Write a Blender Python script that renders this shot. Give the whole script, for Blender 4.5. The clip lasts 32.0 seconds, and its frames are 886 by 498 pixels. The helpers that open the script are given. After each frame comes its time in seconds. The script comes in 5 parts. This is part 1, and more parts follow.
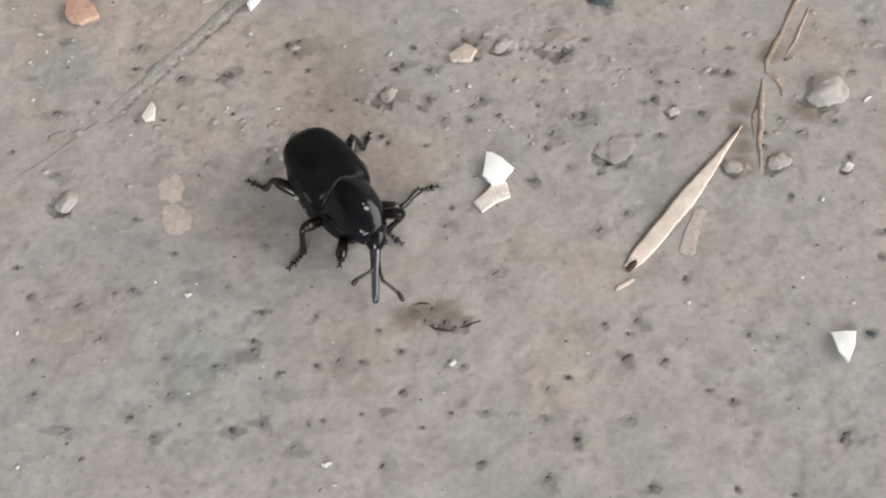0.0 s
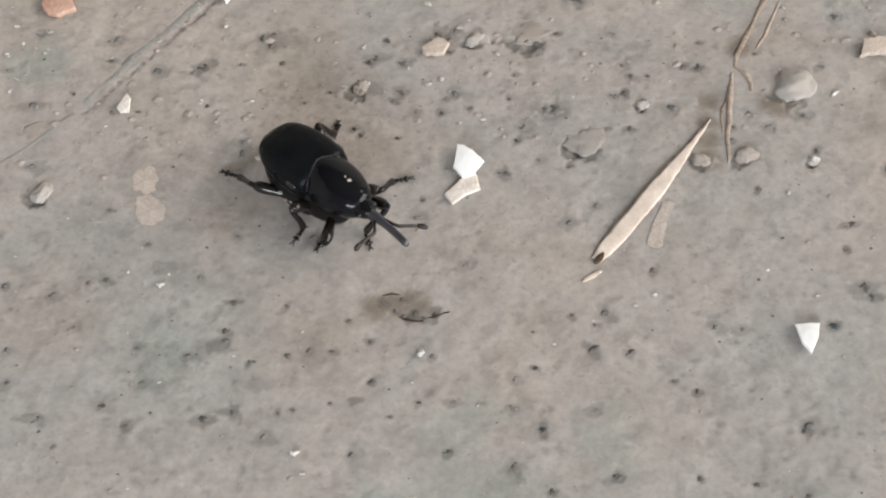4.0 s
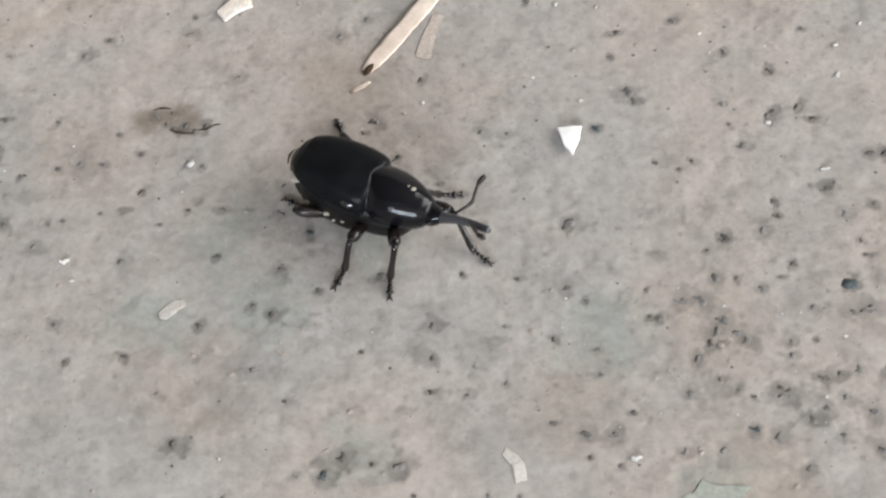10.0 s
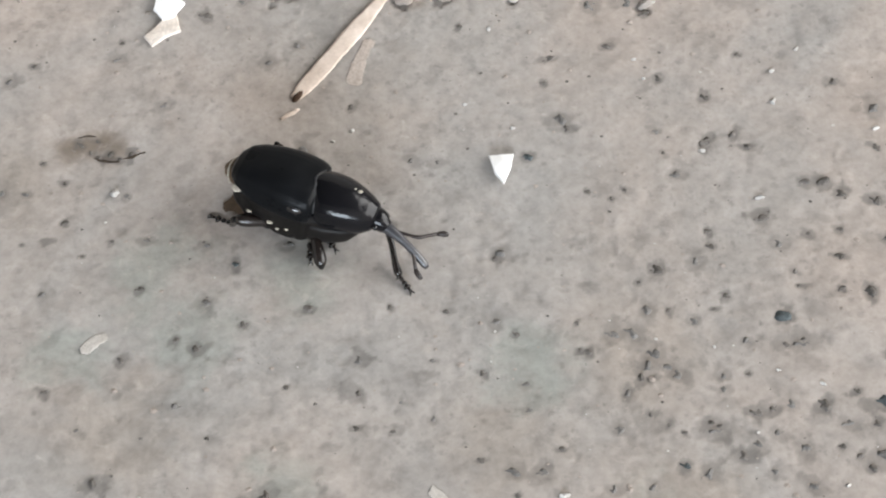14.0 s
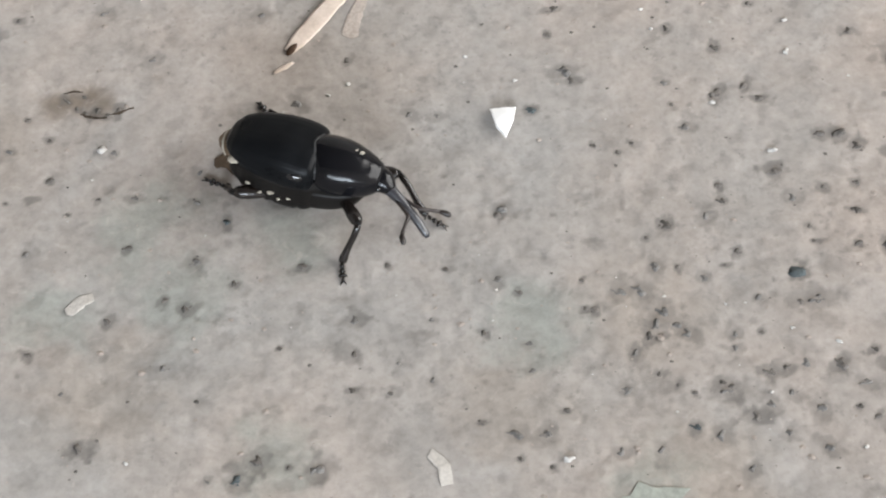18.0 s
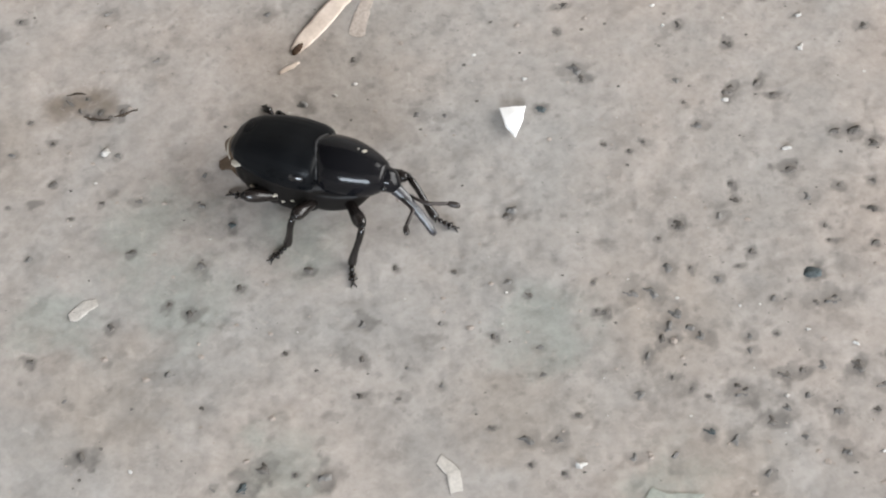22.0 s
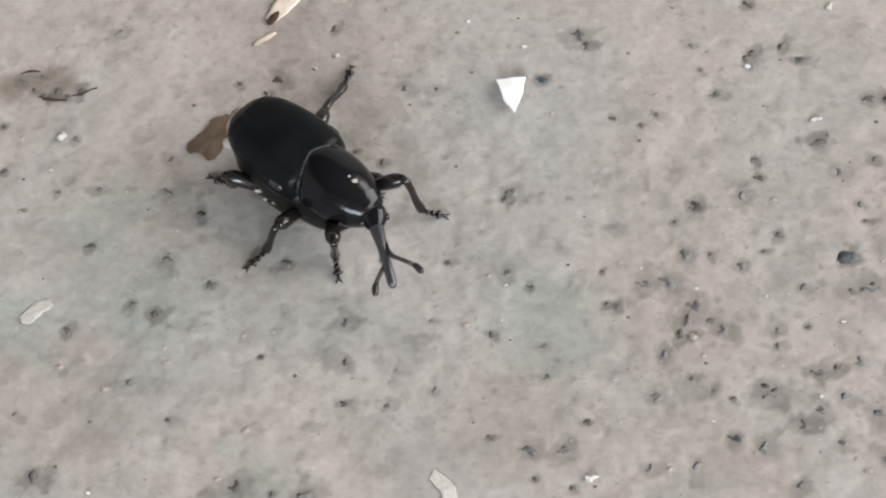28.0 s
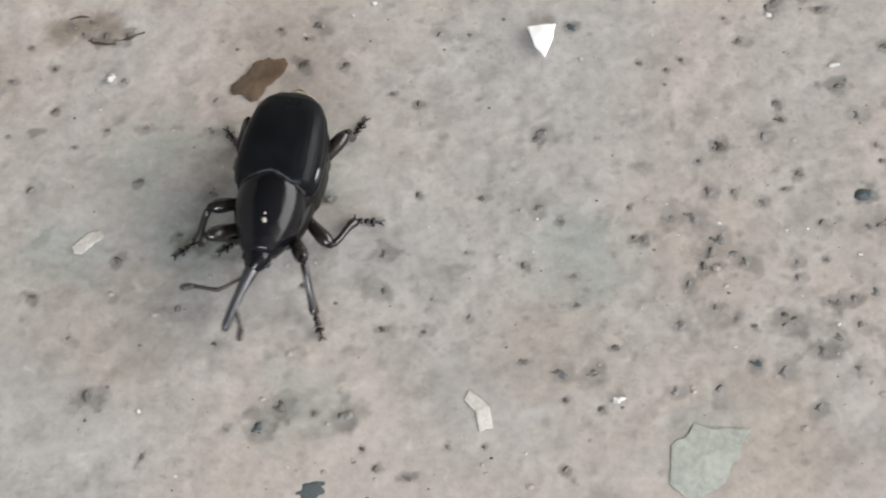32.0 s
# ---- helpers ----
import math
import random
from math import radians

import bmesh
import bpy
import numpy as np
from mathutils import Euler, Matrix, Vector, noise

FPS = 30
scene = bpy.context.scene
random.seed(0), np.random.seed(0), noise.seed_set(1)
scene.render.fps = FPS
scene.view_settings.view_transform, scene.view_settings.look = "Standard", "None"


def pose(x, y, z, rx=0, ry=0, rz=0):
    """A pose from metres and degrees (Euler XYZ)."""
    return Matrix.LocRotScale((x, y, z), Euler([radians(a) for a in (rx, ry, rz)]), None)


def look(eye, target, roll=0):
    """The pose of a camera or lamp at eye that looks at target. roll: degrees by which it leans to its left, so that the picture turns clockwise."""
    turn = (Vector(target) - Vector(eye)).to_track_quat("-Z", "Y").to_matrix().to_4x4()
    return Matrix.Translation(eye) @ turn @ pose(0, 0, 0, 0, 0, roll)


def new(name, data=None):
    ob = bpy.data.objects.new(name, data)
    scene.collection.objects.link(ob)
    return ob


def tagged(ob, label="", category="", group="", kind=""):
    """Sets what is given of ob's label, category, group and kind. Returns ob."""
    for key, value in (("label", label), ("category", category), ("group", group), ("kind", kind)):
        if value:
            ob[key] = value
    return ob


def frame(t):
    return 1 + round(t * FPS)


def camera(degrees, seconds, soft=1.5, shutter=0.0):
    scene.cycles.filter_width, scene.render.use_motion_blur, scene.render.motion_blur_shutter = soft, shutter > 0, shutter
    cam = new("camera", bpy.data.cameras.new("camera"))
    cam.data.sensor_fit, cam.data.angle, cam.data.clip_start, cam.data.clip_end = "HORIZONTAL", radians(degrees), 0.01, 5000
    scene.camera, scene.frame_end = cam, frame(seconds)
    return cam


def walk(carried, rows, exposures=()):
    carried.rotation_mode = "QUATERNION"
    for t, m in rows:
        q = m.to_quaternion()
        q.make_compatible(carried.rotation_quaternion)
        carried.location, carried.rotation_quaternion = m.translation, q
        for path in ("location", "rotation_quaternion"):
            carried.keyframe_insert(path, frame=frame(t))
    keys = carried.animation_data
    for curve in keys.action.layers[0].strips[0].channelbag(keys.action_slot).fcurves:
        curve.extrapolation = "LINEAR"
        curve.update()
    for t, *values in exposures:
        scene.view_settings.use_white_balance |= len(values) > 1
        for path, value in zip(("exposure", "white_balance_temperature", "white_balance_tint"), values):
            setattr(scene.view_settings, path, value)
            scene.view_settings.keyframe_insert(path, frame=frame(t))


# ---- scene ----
# A black weevil on a dirty concrete floor. Lengths in the tables are millimetres.
MM = 0.001

cam = camera(27.0, 32.0, soft=2.1, shutter=0.5)
walk(cam, [
    (0, pose(0.00000, -0.14468, 0.18518, 36.457, 3.475, -0.000)),
    (0.5, pose(-0.00054, -0.14501, 0.18493, 36.234, 3.448, 0.066)),
    (1, pose(-0.00131, -0.14600, 0.18487, 35.837, 3.170, 0.086)),
    (1.5, pose(0.00124, -0.14546, 0.18470, 35.753, 3.268, -0.006)),
    (2, pose(0.00096, -0.14572, 0.18544, 35.784, 3.449, 0.125)),
    (2.5, pose(0.00210, -0.14562, 0.18599, 36.032, 3.242, 0.026)),
    (4.5, pose(0.00402, -0.14634, 0.18710, 36.220, 3.285, 0.160)),
    (5, pose(0.00507, -0.14643, 0.18716, 36.028, 3.231, 0.052)),
    (5.5, pose(0.00663, -0.14699, 0.18641, 36.019, 2.697, -0.033)),
    (6, pose(0.00777, -0.14771, 0.18678, 36.036, 2.507, -0.274)),
    (6.5, pose(0.00785, -0.14686, 0.18360, 35.969, 2.657, 0.064)),
    (7, pose(0.01371, -0.14590, 0.18361, 35.964, 1.791, -0.937)),
    (7.5, pose(0.01480, -0.14793, 0.18177, 35.082, 1.156, -1.458)),
    (8, pose(0.01502, -0.14956, 0.17858, 34.343, 0.680, -2.091)),
    (8.5, pose(0.02013, -0.15237, 0.18188, 33.869, 1.238, -2.318)),
    (9, pose(0.02111, -0.15517, 0.18443, 33.949, 1.086, -2.912)),
    (9.5, pose(0.02058, -0.15750, 0.18401, 33.769, 1.074, -2.914)),
    (10, pose(0.01683, -0.15966, 0.18164, 33.581, 0.971, -2.968)),
    (10.5, pose(0.01550, -0.15878, 0.17812, 32.962, 0.557, -3.068)),
    (11, pose(0.01692, -0.15651, 0.17935, 33.185, 0.494, -3.042)),
    (11.5, pose(0.01985, -0.15609, 0.17842, 33.314, 0.653, -3.127)),
    (12, pose(0.01950, -0.15594, 0.18006, 33.252, 0.966, -2.941)),
    (12.5, pose(0.02262, -0.15565, 0.18048, 33.575, 0.352, -3.520)),
    (13, pose(0.02150, -0.15521, 0.17922, 33.216, 0.650, -3.252)),
    (13.5, pose(0.02199, -0.15436, 0.18163, 33.478, 0.393, -3.498)),
    (14, pose(0.02243, -0.15461, 0.18069, 33.503, 0.355, -3.510)),
    (14.5, pose(0.02294, -0.15480, 0.18015, 33.230, 0.775, -3.300)),
    (16.5, pose(0.02340, -0.15524, 0.17274, 33.624, 0.606, -3.609)),
    (17, pose(0.02246, -0.15559, 0.17104, 33.093, 0.882, -3.391)),
    (17.5, pose(0.02222, -0.15481, 0.16984, 32.864, 0.922, -3.373)),
    (18, pose(0.02423, -0.15335, 0.17150, 33.217, 0.945, -3.532)),
    (18.5, pose(0.02401, -0.15321, 0.17163, 33.159, 1.293, -3.375)),
    (19, pose(0.02478, -0.15249, 0.17079, 32.991, 0.902, -3.652)),
    (19.5, pose(0.02601, -0.15213, 0.17241, 33.258, 0.953, -3.745)),
    (20, pose(0.02714, -0.15229, 0.17244, 33.340, 0.713, -3.995)),
    (20.5, pose(0.02733, -0.15170, 0.17212, 33.083, 1.163, -3.826)),
    (21, pose(0.02656, -0.15189, 0.17092, 33.112, 1.192, -3.783)),
    (21.5, pose(0.02682, -0.15132, 0.17019, 32.701, 1.760, -3.503)),
    (22, pose(0.02549, -0.15080, 0.16911, 33.030, 1.651, -3.522)),
    (22.5, pose(0.02640, -0.15005, 0.16719, 33.036, 1.657, -3.568)),
    (23, pose(0.02604, -0.14944, 0.16528, 33.005, 1.598, -3.741)),
    (23.5, pose(0.02786, -0.14838, 0.16325, 32.864, 1.269, -4.079)),
    (24, pose(0.02869, -0.14656, 0.16041, 32.167, 2.074, -3.838)),
    (24.5, pose(0.02871, -0.14241, 0.16095, 32.685, 2.290, -3.800)),
    (25, pose(0.02813, -0.14196, 0.16101, 33.320, 2.297, -4.017)),
    (25.5, pose(0.02853, -0.14137, 0.15961, 32.809, 2.434, -3.932)),
    (27.5, pose(0.03083, -0.13862, 0.15344, 32.399, 2.669, -4.014)),
    (28, pose(0.02841, -0.13865, 0.15298, 32.156, 2.603, -3.928)),
    (28.5, pose(0.02751, -0.13992, 0.15228, 32.219, 2.783, -3.776)),
    (29, pose(0.02792, -0.14034, 0.15196, 32.138, 2.854, -3.775)),
    (29.5, pose(0.02850, -0.14174, 0.15150, 31.611, 2.598, -3.931)),
    (30, pose(0.02863, -0.14183, 0.15329, 31.757, 2.436, -4.032)),
    (30.5, pose(0.02819, -0.14439, 0.15431, 31.882, 2.412, -4.021)),
    (31, pose(0.02668, -0.14599, 0.15449, 31.891, 2.717, -3.689)),
    (31.5, pose(0.02451, -0.14805, 0.15775, 32.460, 2.554, -3.547)),
    (32, pose(0.02513, -0.14831, 0.15653, 32.168, 2.589, -3.536)),
], exposures=[(0, -0.17, 6740, 11), (6, -0.20, 6740, 11), (9, -0.01, 6580, 11), (13, 0.02, 6570, 11), (32, 0.06, 6570, 11)])

# ---- daylight: the sky, and area lamps in two openings of an added, unseen porch ----
SUN_TURN, SUN_HEIGHT = radians(35), radians(50)
world = bpy.data.worlds.new("sky")
scene.world = world
world.use_nodes = True
sky = world.node_tree.nodes.new("ShaderNodeTexSky")
sky.sky_type, sky.sun_disc = "NISHITA", False
sky.sun_elevation, sky.sun_rotation = SUN_HEIGHT, SUN_TURN
sky.dust_density = 4.0
background = world.node_tree.nodes["Background"]
world.node_tree.links.new(sky.outputs[0], background.inputs[0])
background.inputs[1].default_value = 0.12
sun = new("sun", bpy.data.lights.new("sun", "SUN"))
sun.data.energy, sun.data.angle, sun.data.color = 2.0, radians(10), (1.0, 0.95, 0.89)
sun.matrix_world = look((math.sin(SUN_TURN) * math.cos(SUN_HEIGHT), math.cos(SUN_TURN) * math.cos(SUN_HEIGHT), math.sin(SUN_HEIGHT)), (0, 0, 0))


def opening_lamp(name, eye, target, width, height, watts, colour):
    """An area lamp added in an opening of the unseen walls, in place of the sky behind it."""
    lamp = new(name, bpy.data.lights.new(name, "AREA"))
    lamp.data.shape, lamp.data.size, lamp.data.size_y = "RECTANGLE", width, height
    lamp.data.energy, lamp.data.color = watts, colour
    lamp.matrix_world = look(eye, target)


# openings: centre along the wall, low edge, width, height (m)
SOUTH_OPENING, EAST_OPENING = (-0.15, 0.62, 1.96, 0.80), (-0.20, 0.30, 5.4, 3.40)
# added lamps: the south one for flank highlights, the east one as key light
opening_lamp("added_lamp_south", (-0.15, -2.92, 1.04), (-0.15, 0, 1.04), 1.90, 0.74, 122, (0.79, 0.895, 1.0))
opening_lamp("added_lamp_east", (3.82, -0.20, 2.0), (0, -0.20, 2.0), 5.3, 3.3, 400, (0.985, 0.98, 0.955))


# ---- materials ----
def material(name, rough=0.6, metal=0.0):
    m = bpy.data.materials.new(name)
    m.use_nodes = True
    nodes, links = m.node_tree.nodes, m.node_tree.links
    shader = nodes["Principled BSDF"]
    shader.inputs["Roughness"].default_value = rough
    shader.inputs["Metallic"].default_value = metal
    return m, nodes, links, shader


def grain(nodes, links, scale, detail=4.0, rough=0.6, distortion=0.0):
    """Noise in object space; scale is in cycles a metre."""
    place = nodes.new("ShaderNodeTexCoord")
    n = nodes.new("ShaderNodeTexNoise")
    n.inputs["Scale"].default_value, n.inputs["Detail"].default_value = scale, detail
    n.inputs["Roughness"].default_value, n.inputs["Distortion"].default_value = rough, distortion
    links.new(place.outputs["Object"], n.inputs["Vector"])
    return n


def ramp(nodes, links, source, stops):
    r = nodes.new("ShaderNodeValToRGB")
    while len(r.color_ramp.elements) < len(stops):
        r.color_ramp.elements.new(0.5)
    for e, (at, colour) in zip(r.color_ramp.elements, stops):
        e.position, e.color = at, (*colour, 1)
    links.new(source, r.inputs[0])
    return r


def mixed(nodes, links, kind, factor, a, b):
    x = nodes.new("ShaderNodeMix")
    x.data_type, x.blend_type = "RGBA", kind
    for value, slot in ((factor, 0), (a, 6), (b, 7)):
        if isinstance(value, (int, float)):
            x.inputs[slot].default_value = value
        elif isinstance(value, tuple):
            x.inputs[slot].default_value = (*value, 1)
        else:
            links.new(value, x.inputs[slot])
    return x.outputs[2]


def relief(nodes, links, shader, height, strength, distance):
    b = nodes.new("ShaderNodeBump")
    b.inputs["Strength"].default_value, b.inputs["Distance"].default_value = strength, distance
    links.new(height, b.inputs["Height"])
    links.new(b.outputs[0], shader.inputs["Normal"])


def speckled(name, dark, light, scale, rough=0.8, bump=0.4, depth=0.0001, vary=0.0, mottle=0.55):
    """A mineral or dry plant surface in two tones, with fine relief."""
    m, nodes, links, shader = material(name, rough)
    shader.inputs["Specular IOR Level"].default_value = 0.2
    coarse = grain(nodes, links, scale, 5, 0.65)
    fine = grain(nodes, links, scale * 6, 3, 0.6)
    tone = ramp(nodes, links, coarse.outputs["Fac"], [(0.32, dark), (0.68, light)])
    colour = mixed(nodes, links, "MULTIPLY", mottle, tone.outputs[0], ramp(nodes, links, fine.outputs["Fac"], [(0.3, (0.55, 0.55, 0.55)), (0.65, (1, 1, 1))]).outputs[0])
    if vary:
        info = nodes.new("ShaderNodeObjectInfo")
        shade = ramp(nodes, links, info.outputs["Random"], [(0.0, (1 - vary,) * 3), (1.0, (1.0, 1.0, 1.0))])
        colour = mixed(nodes, links, "MULTIPLY", 1.0, colour, shade.outputs[0])
    links.new(colour, shader.inputs["Base Color"])
    relief(nodes, links, shader, fine.outputs["Fac"], bump, depth)
    return m


def patches(nodes, links, spots, radius, ragged):
    """A mask of ragged patches round the given places (mm)."""
    total = None
    place = nodes.new("ShaderNodeTexCoord")
    warp = grain(nodes, links, 150, 5, 0.65)
    shift = nodes.new("ShaderNodeVectorMath")
    shift.operation = "MULTIPLY_ADD"
    links.new(warp.outputs["Color"], shift.inputs[0])
    shift.inputs[1].default_value = (ragged, ragged, 0)
    links.new(place.outputs["Object"], shift.inputs[2])
    for x, y in spots:
        gap = nodes.new("ShaderNodeVectorMath")
        gap.operation = "DISTANCE"
        links.new(shift.outputs[0], gap.inputs[0])
        gap.inputs[1].default_value = (x * MM + ragged / 2, y * MM + ragged / 2, 0)
        fall = nodes.new("ShaderNodeMapRange")
        fall.interpolation_type = "SMOOTHSTEP"
        fall.inputs["From Min"].default_value, fall.inputs["From Max"].default_value = radius, radius * 0.15
        links.new(gap.outputs["Value"], fall.inputs["Value"])
        if total is None:
            total = fall.outputs[0]
        else:
            most = nodes.new("ShaderNodeMath")
            most.operation = "MAXIMUM"
            links.new(total, most.inputs[0])
            links.new(fall.outputs[0], most.inputs[1])
            total = most.outputs[0]
    return total


def concrete():
    """Worn, dusty concrete: a beige sandy film over grey paste, with smudges, green bloom and dark grains."""
    m, nodes, links, shader = material("worn_concrete", 0.9)
    wide = grain(nodes, links, 30, 4, 0.55, 0.6)
    patch = grain(nodes, links, 150, 6, 0.6, 0.4)
    fine = grain(nodes, links, 1000, 4, 0.65)
    sandy = ramp(nodes, links, patch.outputs["Fac"], [(0.30, (0.352, 0.300, 0.262)), (0.48, (0.402, 0.345, 0.304)), (0.68, (0.440, 0.381, 0.338))])
    paste = ramp(nodes, links, patch.outputs["Fac"], [(0.30, (0.296, 0.277, 0.258)), (0.48, (0.346, 0.324, 0.302)), (0.68, (0.390, 0.364, 0.340))])
    cover = ramp(nodes, links, wide.outputs["Fac"], [(0.38, (0, 0, 0)), (0.62, (1, 1, 1))])
    tone = mixed(nodes, links, "MIX", cover.outputs[0], paste.outputs[0], sandy.outputs[0])
    earth = nodes.new("ShaderNodeMath")
    earth.operation = "MULTIPLY"
    earth.inputs[1].default_value = 0.22
    links.new(patches(nodes, links, [(28, 26), (52, 9), (34, 2), (64, 24), (17, 12), (22, -7)], 0.017, 0.024), earth.inputs[0])
    tone = mixed(nodes, links, "MIX", earth.outputs[0], tone, (0.350, 0.305, 0.263))
    ashen = nodes.new("ShaderNodeMath")
    ashen.operation = "MULTIPLY"
    ashen.inputs[1].default_value = 0.36
    links.new(patches(nodes, links, [(26, -34), (44, -42), (6, -52), (62, -32), (14, -22), (46, -18), (-34, -30), (34, -8), (-58, 10)], 0.019, 0.026), ashen.inputs[0])
    tone = mixed(nodes, links, "MIX", ashen.outputs[0], tone, (0.336, 0.325, 0.308))
    rust = nodes.new("ShaderNodeMath")
    rust.operation = "MULTIPLY"
    rust.inputs[1].default_value = 0.55
    links.new(patches(nodes, links, [(-24, -21), (54, -70), (34, -60), (-9, -57), (-56, -16), (-28, 26), (50, -51)], 0.011, 0.016), rust.inputs[0])
    tone = mixed(nodes, links, "MIX", rust.outputs[0], tone, (0.335, 0.285, 0.240))
    bloom = nodes.new("ShaderNodeMath")
    bloom.operation = "MULTIPLY"
    bloom.inputs[1].default_value = 0.50
    links.new(patches(nodes, links, [(-6, -38), (-1, -46), (-15, -46), (38, -51), (47, -72), (-42, -24), (-4, -34), (12, -38), (9, -67), (-63, 25)], 0.0072, 0.016), bloom.inputs[0])
    tone = mixed(nodes, links, "MIX", bloom.outputs[0], tone, (0.262, 0.292, 0.260))
    # brown stain by the twigs; beside stalk and pebbles it paints their shade too
    stain_and_shade = nodes.new("ShaderNodeMath")
    stain_and_shade.operation = "MULTIPLY"
    stain_and_shade.inputs[1].default_value = 0.85
    links.new(patches(nodes, links, [(-15.4, -18.0), (-13.8, -17.6), (-12.0, -17.2), (-10.4, -18.4), (27.6, 14), (27.2, 10.5), (27.0, 7), (27.0, 3.8), (35.6, 13.4), (36.8, 12.4), (32.6, 23), (52.2, 16.2)], 0.0029, 0.004), stain_and_shade.inputs[0])
    tone = mixed(nodes, links, "MIX", stain_and_shade.outputs[0], tone, (0.180, 0.142, 0.108))
    # soft dark smudges and small dark grains, gathered in drifts
    drift = ramp(nodes, links, grain(nodes, links, 46, 3, 0.5).outputs["Fac"], [(0.38, (0.25, 0.25, 0.25)), (0.62, (1, 1, 1))])
    place = nodes.new("ShaderNodeTexCoord")
    for scale, limit, strength, low in ((330, 0.42, 0.40, 0.55), (820, 0.36, 0.45, 0.5), (1500, 0.40, 0.30, 0.5)):
        wobble = grain(nodes, links, scale * 1.6, 4, 0.7)
        bent = nodes.new("ShaderNodeVectorMath")
        bent.operation = "MULTIPLY_ADD"
        bent.inputs[1].default_value = (1.5 / scale,) * 3
        links.new(wobble.outputs["Color"], bent.inputs[0])
        links.new(place.outputs["Object"], bent.inputs[2])
        cell = nodes.new("ShaderNodeTexVoronoi")
        cell.inputs["Scale"].default_value = scale
        links.new(bent.outputs[0], cell.inputs["Vector"])
        spot = ramp(nodes, links, cell.outputs["Distance"], [(limit * 0.25, (1, 1, 1)), (limit * 1.25, (0, 0, 0))])
        some = nodes.new("ShaderNodeSeparateColor")
        links.new(cell.outputs["Color"], some.inputs[0])
        chosen = ramp(nodes, links, some.outputs[0], [(low, (0, 0, 0)), (0.95, (strength,) * 3)])
        amount = mixed(nodes, links, "MULTIPLY", 1.0, spot.outputs[0], chosen.outputs[0])
        amount = mixed(nodes, links, "MULTIPLY", 1.0, amount, drift.outputs[0])
        tone = mixed(nodes, links, "MIX", amount, tone, (0.135, 0.128, 0.118))
    # pale flecks of lime dust
    lime = ramp(nodes, links, grain(nodes, links, 460, 4, 0.6, 0.8).outputs["Fac"], [(0.60, (0, 0, 0)), (0.72, (0.42, 0.42, 0.42))])
    tone = mixed(nodes, links, "MIX", lime.outputs[0], tone, (0.50, 0.445, 0.40))
    # exposed aggregate, old stains and painted stone shade, spread over the sheet when it is built
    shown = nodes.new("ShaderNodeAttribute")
    shown.attribute_name = "grains_and_shade"
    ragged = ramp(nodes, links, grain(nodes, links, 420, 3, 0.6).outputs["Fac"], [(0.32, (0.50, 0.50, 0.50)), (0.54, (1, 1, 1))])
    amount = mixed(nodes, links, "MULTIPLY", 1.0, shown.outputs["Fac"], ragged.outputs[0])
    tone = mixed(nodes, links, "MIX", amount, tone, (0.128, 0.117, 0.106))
    colour = mixed(nodes, links, "MULTIPLY", 0.62, tone, ramp(nodes, links, fine.outputs["Fac"], [(0.28, (0.72, 0.715, 0.71)), (0.60, (1.0, 1.0, 1.0))]).outputs[0])
    links.new(colour, shader.inputs["Base Color"])
    both = mixed(nodes, links, "MIX", 0.3, patch.outputs["Fac"], fine.outputs["Fac"])
    relief(nodes, links, shader, both, 0.26, 0.0006)
    return m


def chitin(name, tone, rough, bump=0.15, scale=1500, specular=0.5):
    """Insect shell."""
    m, nodes, links, shader = material(name, rough)
    fine = grain(nodes, links, scale, 4, 0.6)
    coarse = grain(nodes, links, scale * 0.18, 3, 0.5)
    links.new(ramp(nodes, links, coarse.outputs["Fac"], [(0.3, tuple(0.7 * c for c in tone)), (0.7, tuple(1.3 * c for c in tone))]).outputs[0], shader.inputs["Base Color"])
    links.new(ramp(nodes, links, coarse.outputs["Fac"], [(0.3, (rough * 0.8,) * 3), (0.7, (min(1, rough * 1.25),) * 3)]).outputs[0], shader.inputs["Roughness"])
    shader.inputs["Specular IOR Level"].default_value = specular
    relief(nodes, links, shader, fine.outputs["Fac"], bump, 0.00008)
    return m


CONCRETE = concrete()
EGGSHELL = speckled("white_shell", (0.88, 0.87, 0.85), (0.93, 0.92, 0.90), 500, 0.5, 0.1, mottle=0.08)
FADED_SHELL = speckled("faded_shell", (0.50, 0.463, 0.418), (0.63, 0.592, 0.545), 420, 0.8, 0.3)
DULL_SHELL = speckled("dull_shell", (0.70, 0.61, 0.53), (0.84, 0.765, 0.69), 420, 0.7, 0.3)
STRAW = speckled("dry_straw", (0.62, 0.51, 0.425), (0.82, 0.70, 0.61), 330, 0.7, 0.4, mottle=0.18)
DARK_STRAW = speckled("weathered_stalk", (0.22, 0.168, 0.126), (0.45, 0.36, 0.288), 420, 0.8, 0.5)
SCORCH = speckled("dark_brown_node", (0.05, 0.03, 0.02), (0.12, 0.075, 0.05), 1200, 0.8)
PALE_STALK = speckled("pale_tan_stalk", (0.29, 0.225, 0.178), (0.51, 0.415, 0.34), 420, 0.85, 0.6)
OLD_STALK = speckled("grey_green_stalk", (0.25, 0.245, 0.222), (0.37, 0.355, 0.322), 300, 0.85, 0.5)
GREY_STONE = speckled("grey_stone", (0.32, 0.288, 0.258), (0.475, 0.435, 0.397), 420, 0.8, 0.5, vary=0.15)
DUSKY_GRAIN = speckled("dusky_grain", (0.17, 0.163, 0.153), (0.31, 0.296, 0.28), 620, 0.9, 0.6, vary=0.25)
PALE_STONE = speckled("pale_stone", (0.41, 0.368, 0.330), (0.56, 0.512, 0.466), 420, 0.75, 0.4, vary=0.12)
